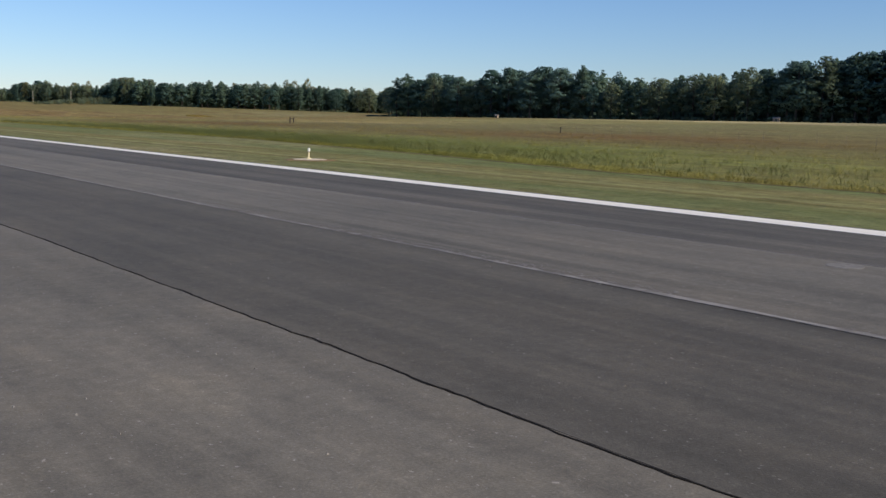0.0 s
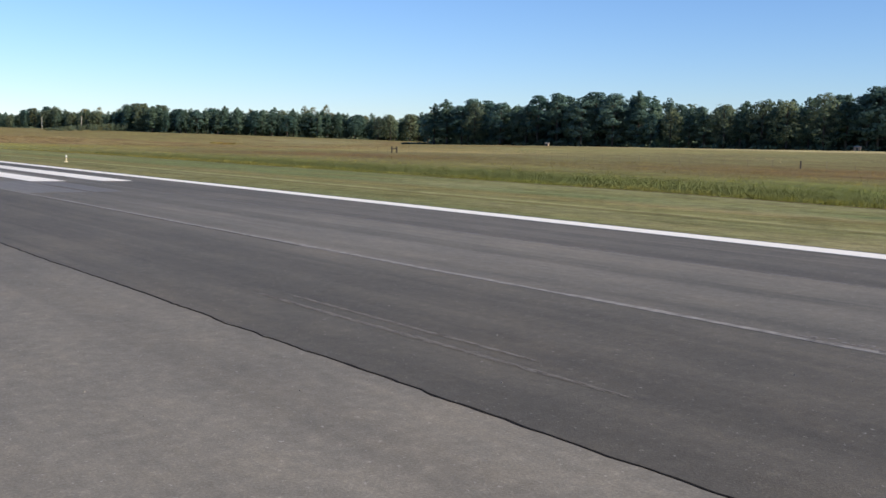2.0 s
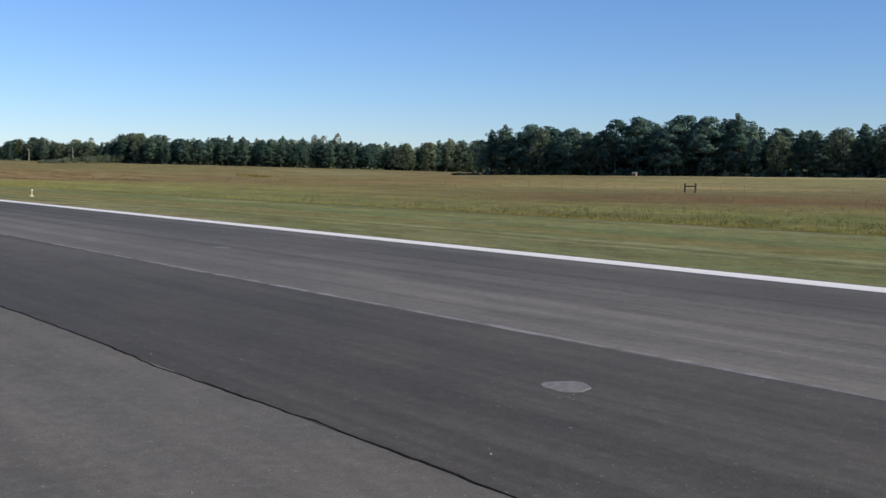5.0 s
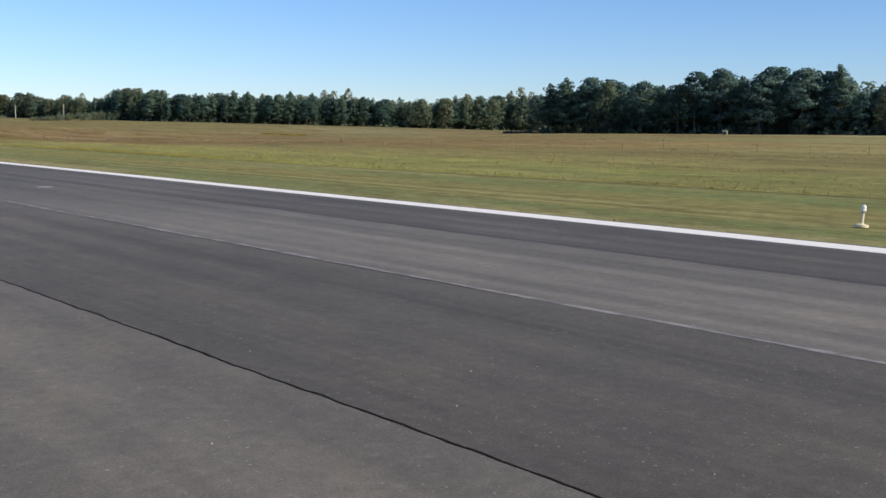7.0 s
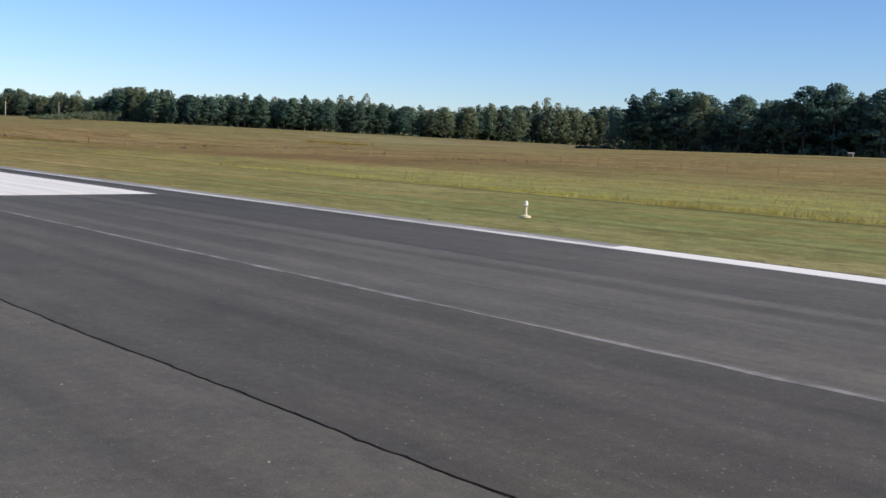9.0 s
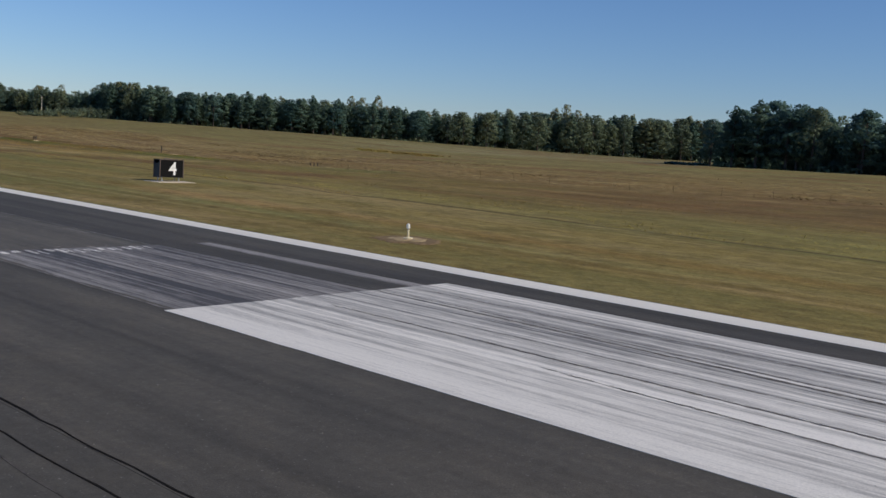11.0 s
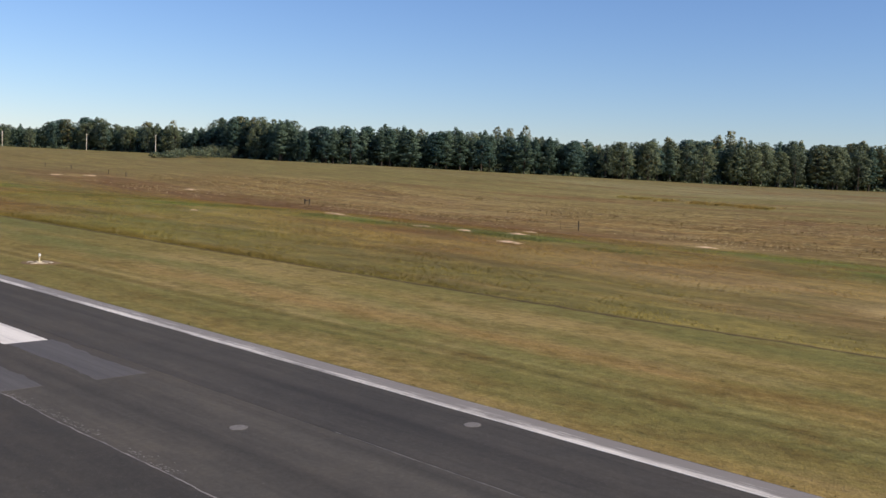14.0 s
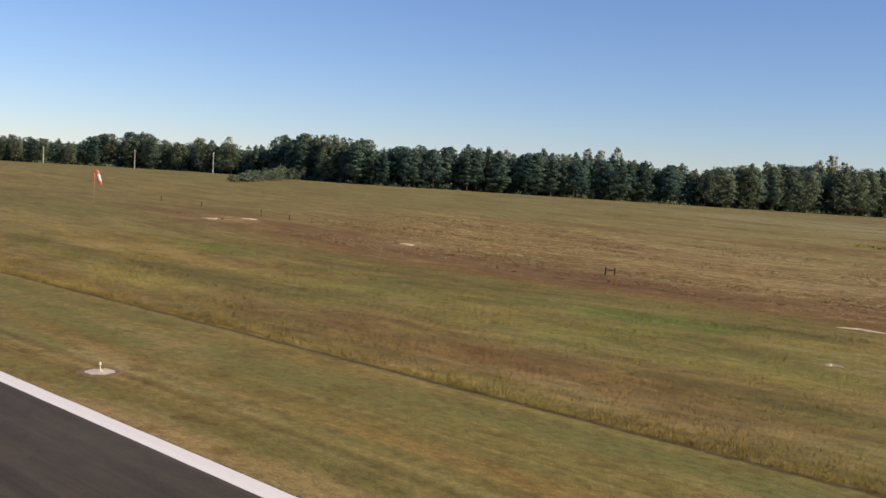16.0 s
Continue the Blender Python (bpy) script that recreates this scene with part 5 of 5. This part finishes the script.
def deep_woods():
    """The ranks behind the front trees, too dense to count."""
    rng = np.random.default_rng(8)
    packs = []
    for kind in ("pine", "broad"):
        for s in (71, 72):
            packs.append((kind, *tree_shape(kind, s, 8, 1.0)[2:]))
    groups = {"pine": [], "broad": []}      # corners of the leaf cards, and their normals


    def plant(x, y, h):
        k = int(rng.integers(0, 4)) if rng.random() < 0.55 else int(rng.integers(0, 2))
        kind, quads, nrm = packs[k]
        a = rng.uniform(0, 6.283)
        turn = np.array(((math.cos(a), -math.sin(a), 0), (math.sin(a), math.cos(a), 0), (0, 0, 1)))
        q = (quads @ turn.T) * (h / 20)
        q[..., :2] *= 1.25 if h > 9 else 2.2
        groups[kind].append((q + (x, y, gz(x, y) - (0.2 * h if h < 11 else 0.0)), nrm @ turn.T))

    for off, gain in ((5, 0.25), (9, 0.4), (22, 0.98), (36, 0.99), (54, 1.0)):
        for x, y, h in along([(p[0] + off, p[1] + off * 0.25, p[2]) for p in NEAR_WOOD], 7.0 if gain > 0.5 else 4.5):
            plant(x + rng.uniform(-5, 5), y + rng.uniform(-4, 4), h * gain * rng.uniform(0.85, 1.02))
    for off, gain in ((4, 0.28), (8, 0.42), (10, 0.95), (22, 0.97), (40, 1.0)):
        for x, y, h in along([(p[0] + off * 0.6, p[1] + off * 0.8, p[2]) for p in FAR_WOOD], 8.0 if gain > 0.5 else 6.5):
            plant(x + rng.uniform(-5, 5), y + rng.uniform(-5, 5), h * gain * rng.uniform(0.82, 1.08))
    # thicket and low boughs that close the wood below the crowns
    def fill(front, ax, ay, near, deep, lo, hi, per_metre, size, clump=-9.0):
        line = np.array(front, float)
        seg = np.hypot(*(line[1:, :2] - line[:-1, :2]).T)
        at = np.concatenate([[0], np.cumsum(seg)])
        n = int(at[-1] * per_metre)
        q = rng.uniform(0, at[-1], n)
        off = rng.uniform(near, deep, n)
        x = np.interp(q, at, line[:, 0]) + off * ax
        y = np.interp(q, at, line[:, 1]) + off * ay
        h = np.interp(q, at, line[:, 2])
        if clump > -1:      # shrubs in clumps, with gaps between
            lift = np.array([noise.noise((c * 0.11, 3.0, lo)) + 0.6 * noise.noise((c * 0.35, 8.0, lo)) for c in q])
            keep = lift > clump
            x, y, h, n = x[keep], y[keep], h[keep] * np.clip(0.4 + 1.2 * lift[keep], 0.3, 1.2), int(keep.sum())
        z = ground_height(x, y) + h * (lo + (hi - lo) * rng.uniform(0, 1, n))
        c = np.stack([x, y, z], -1)
        t = rng.normal(size=(n, 3))
        t /= np.linalg.norm(t, axis=1)[:, None]
        w = np.cross(t, rng.normal(size=(n, 3)))
        w /= np.linalg.norm(w, axis=1)[:, None]
        s = (size * rng.uniform(0.6, 1.3, n))[:, None]
        k = np.cross(t, w) * 0.2
        quad = np.stack([c - t * s * 0.6, c - w * s * 0.5 + k * s, c + t * s * 0.6, c + w * s * 0.5 + k * s], 1)
        nrm = rng.normal(0, 0.5, (n, 3)) + (-0.5 * ax, -0.5 * ay, 0.5)
        groups["pine" if clump < -1 else "broad"].append((quad, nrm / np.linalg.norm(nrm, axis=1)[:, None]))

    fill(NEAR_WOOD, 0.97, 0.25, -4, 6, -0.02, 0.11, 26, 1.0, 0.05)
    fill(NEAR_WOOD, 0.97, 0.25, 3, 10, -0.02, 0.16, 30, 1.2)
    fill(NEAR_WOOD, 0.97, 0.25, 9, 24, 0.0, 0.72, 60, 1.7)
    fill(FAR_WOOD, 0.6, 0.8, -4, 6, -0.02, 0.12, 24, 1.1, 0.0)
    fill(FAR_WOOD, 0.6, 0.8, 3, 9, -0.02, 0.14, 20, 1.5)
    fill(FAR_WOOD, 0.6, 0.8, 8, 24, 0.0, 0.70, 46, 2.1)
    fill(FAR_WOOD, 0.6, 0.8, 0, 10, 0.04, 0.82, 110, 0.8)
    fill(NEAR_WOOD, 0.97, 0.25, 7, 14, 0.08, 0.78, 50, 0.9)
    for kind, mat in (("pine", M_PINE), ("broad", M_BROAD)):
        quads, nrm = (np.concatenate(q) for q in zip(*groups[kind]))
        tagged(new("woods", crown_mesh("woods", quads, nrm, mat)), "dense %s woods behind the front trees" % ("dark pine" if kind == "pine" else "green broadleaf"), "woods", kind="stuff")


deep_woods()


def bush(x, y, r, h, mat, seed):
    rng = np.random.default_rng(seed)
    mid = [(rng.uniform(-0.6, 0.6) * r, rng.uniform(-0.6, 0.6) * r, h * rng.uniform(0.15, 0.75)) for k in range(9)]
    quads, nrm = clump_cards(rng, mid, [(r * 0.42, r * 0.42, h * 0.26)] * 9, 40, 0.45)
    tv, tf = [], []
    for k in range(3):
        limb(tv, tf, (0, 0, -0.2), (rng.uniform(-0.4, 0.4) * r, rng.uniform(-0.4, 0.4) * r, h * 0.6), 0.05, 0.02, 4)
    e = empty("bush", x, y, gz(x, y))
    mesh_part("stems", mesh_from("stems", tv, tf, M_BARK), e)
    mesh_part("foliage", crown_mesh("foliage", quads, nrm, mat), e)
    tagged(e, "low leafy bush at the foot of the woods", "bush", "bushes")


for k in range(24):
    t = k / 23
    bush(204 + 74 * t + rnd.uniform(-3, 3), 743 + 60 * t + rnd.uniform(-4, 4), rnd.uniform(2.6, 4.4), rnd.uniform(1.6, 2.8) + 5.0 * t, M_TURN if k % 4 == 0 else M_BROAD, 200 + k)
# low dark bushes, also shaping the shadow strip on the ground by the near wood
for k in range(9):
    bush(283.6 + 0.5 * k + rnd.uniform(-0.6, 0.6), 438.5 - 1.4 * k + rnd.uniform(-0.6, 0.6), rnd.uniform(1.4, 2.2), rnd.uniform(0.5, 1.0), M_DOME, 300 + k)

# ---------- bare sand in the meadow ----------
def sand_patch(x, y, rx, ry, seed):
    r = random.Random(seed)
    bm = bmesh.new()
    g = gz(x, y) + 0.10
    ring = []
    n = 18
    for i in range(n):
        a = 2 * math.pi * i / n
        k = r.uniform(0.35, 1.2)
        px, py = x + rx * k * math.cos(a), y + ry * k * math.sin(a)
        ring.append(bm.verts.new((px, py, gz(px, py) + 0.02)))
    mid = bm.verts.new((x, y, g + 0.06))
    for i in range(n):
        bm.faces.new((ring[i], ring[(i + 1) % n], mid))
    ob = part("sand_patch", bm, M_SAND, None)
    tagged(ob, "bare pale sand showing between the grass", "sand", "sand patches")


for k, (x, y, rx, ry) in enumerate(((73.5, 464.5, 0.9, 2.2), (77.5, 470.5, 0.8, 2.6), (65.5, 442.0, 0.8, 1.5), (66.6, 437.4, 0.7, 1.2), (81.6, 441.2, 1.0, 1.3), (71.2, 434.5, 0.8, 1.5),
                                    (59.8, 426.2, 0.6, 1.6), (90.5, 425.0, 1.2, 1.8), (94.0, 587.5, 1.8, 1.8), (102.5, 588.0, 2.4, 2.0), (105.9, 550.2, 1.4, 2.0), (53.2, 463.6, 0.3, 0.7))):
    sand_patch(x, y, rx, ry, k)

# ---------- standing grass ----------
def tufts(name, xs, ys, heights, widths, mat, label, blades=4, seed=3):
    """Tufts of a few bent blades each."""
    rng = np.random.default_rng(seed)
    n = len(xs)
    base = np.stack([xs, ys, ground_height(xs, ys) - 0.02], -1)
    vs = []
    for b in range(blades):
        a = rng.uniform(0, 2 * math.pi, n)
        side = np.stack([np.cos(a), np.sin(a), np.zeros(n)], -1) * (widths * rng.uniform(0.6, 1.3, n))[:, None]
        tip = np.stack([rng.normal(0, 0.65, n), rng.normal(0, 0.65, n), np.ones(n)], -1) * (heights * rng.uniform(0.78, 1.08, n))[:, None]
        root = base + np.stack([rng.normal(0, 0.8, n) * heights * 0.4, rng.normal(0, 0.8, n) * heights * 0.4, np.zeros(n)], -1)
        vs.append(np.stack([root - side / 2, root + side / 2, root + tip], 1))
    v = np.concatenate(vs).reshape(-1, 3)
    f = np.arange(len(v)).reshape(-1, 3)
    me = mesh_from(name, v.tolist(), f.tolist(), mat, True)
    up = rng.normal(0, 0.22, (len(f), 3)) + (0.05, -0.15, 1.0)
    up /= np.linalg.norm(up, axis=1)[:, None]
    me.normals_split_custom_set_from_vertices(np.repeat(up, 3, 0).tolist())
    store_drift(me, v[:, 0], v[:, 1])
    ob = new(name, me)
    return tagged(ob, label, "grass", kind="stuff")


def stand(y):
    """How tall the meadow stands along the runway: low where it was cut late."""
    return (0.32 + 0.68 * (1 / (1 + np.exp((y - 255) / 14)) + 1 / (1 + np.exp((405 - y) / 10)))) * (1 - 0.55 * np.exp(-((y - 180) / 38) ** 2))


def sward(x, y, high):
    """Height of the standing grass: an even top with slow waves in it."""
    return high * np.array([1.0 + 0.5 * noise.noise((p * 0.25, q * 0.12, 2.0)) + 0.5 * noise.noise((p * 1.1, q * 0.7, 6.0)) for p, q in zip(x, y)])


def mown_edge(y):
    return np.interp(y, [p for p, q in MOWN_EDGE], [q for p, q in MOWN_EDGE]) + 0.15 * np.sin(y * 0.13 + 1)


def grow_grass():
    rng = np.random.default_rng(21)
    # fringe along the pavement
    n = 9000
    y = rng.uniform(15, 560, n)
    x = EDGE + np.abs(rng.normal(0, 0.18, n)) + 0.01
    tufts("verge_grass", x, y, rng.uniform(0.02, 0.05, n), rng.uniform(0.02, 0.06, n), M_SHORT, "short dry grass creeping over the pavement edge", 3, 5)
    # mown strip
    n = 20000
    y = rng.uniform(20, 560, n)
    x = EDGE + 0.3 + (mown_edge(y) - EDGE - 0.5) * rng.uniform(0, 1, n) ** 1.1
    tufts("mown_grass", x, y, rng.uniform(0.012, 0.03, n), rng.uniform(0.02, 0.05, n), M_SHORT, "short mown autumn grass", 3, 6)
    # tall meadow: thick along the mower's edge, and deepest beside the runway's far part
    n = 26000
    y = rng.uniform(20, 660, n)
    y = y[rng.uniform(0, 1, n) < stand(y) ** 2]
    n = len(y)
    x = mown_edge(y) + 0.15 + np.abs(rng.normal(0, 0.8, n))
    tufts("tall_grass", x, y, sward(x, y, 0.21) * stand(y), rng.uniform(0.006, 0.013, n), M_TALL, "tall olive and brown meadow grass", 9, 7)
    n = 120000
    y = np.concatenate([rng.uniform(20, 700, n // 2), rng.uniform(395, 560, n // 2)])
    x = mown_edge(y) + 0.25 + 60 * rng.uniform(0, 1, n) ** 1.4
    tufts("tall_grass", x, y, sward(x, y, 0.19) * stand(y), rng.uniform(0.008, 0.018, n), M_TALL, "tall olive and brown meadow grass", 5, 8)

    # rank green weeds in the wet places
    n = 12600
    y = np.concatenate([rng.normal(92, 26, 10000), rng.choice((418, 428, 433, 441, 446, 457, 468, 474), 2000) + rng.normal(0, 1.8, 2000), rng.choice((506, 521, 538), 600) + rng.normal(0, 3, 600)])
    x = np.concatenate([mown_edge(y[:10000]) + 0.4 + np.abs(rng.normal(0, 5.0, 10000)), 64.5 + rng.normal(0, 1.3, 2000) + 1.6 * np.sin(y[10000:12000] * 0.22), 62 + rng.normal(0, 2.5, 600)])
    tufts("green_weeds", x, y, sward(x, y, 0.26), rng.uniform(0.007, 0.016, n), M_WEED, "rank dark green weeds", 8, 9)

    # a rough green strip across the pasture
    n = 1000
    q = rng.uniform(0, 1, n) ** 0.8
    clump = np.array([noise.noise((c * 14.0, 2.0, 5.0)) for c in q])
    keep = clump > 0.02
    q, n = q[keep], int(keep.sum())
    tufts("green_weeds", 224 - 16 * q + rng.normal(0, 1.8, n), 524 - 54 * q + rng.normal(0, 1.2, n), rng.uniform(0.3, 0.9, n), rng.uniform(0.1, 0.3, n), M_TALL, "rough green growth across the pasture", 6, 13)
    # bleached stalks and dark weeds in the pasture beyond the fence
    for name, mat, label, n, s in (("bleached_stalks", M_STALK, "bleached straw-coloured stalks", 15000, 41), ("dark_weeds", M_DOCK, "low dark brown weeds", 16000, 42)):
        y = 130 + 470 * rng.uniform(0, 1, n) ** 0.6
        x = 92 + 85 * rng.uniform(0, 1, n)
        keep = np.array([noise.noise((p * 0.06, q * 0.03, s)) + 0.4 * noise.noise((p * 0.3, q * 0.15, s)) > (0.10 if q > 420 else 0.45) for p, q in zip(x, y)])
        x, y = x[keep], y[keep]
        k = len(x)
        tufts(name, x, y, rng.uniform(0.08, 0.26, k), rng.uniform(0.03, 0.085, k), mat, label, 7, s)


grow_grass()
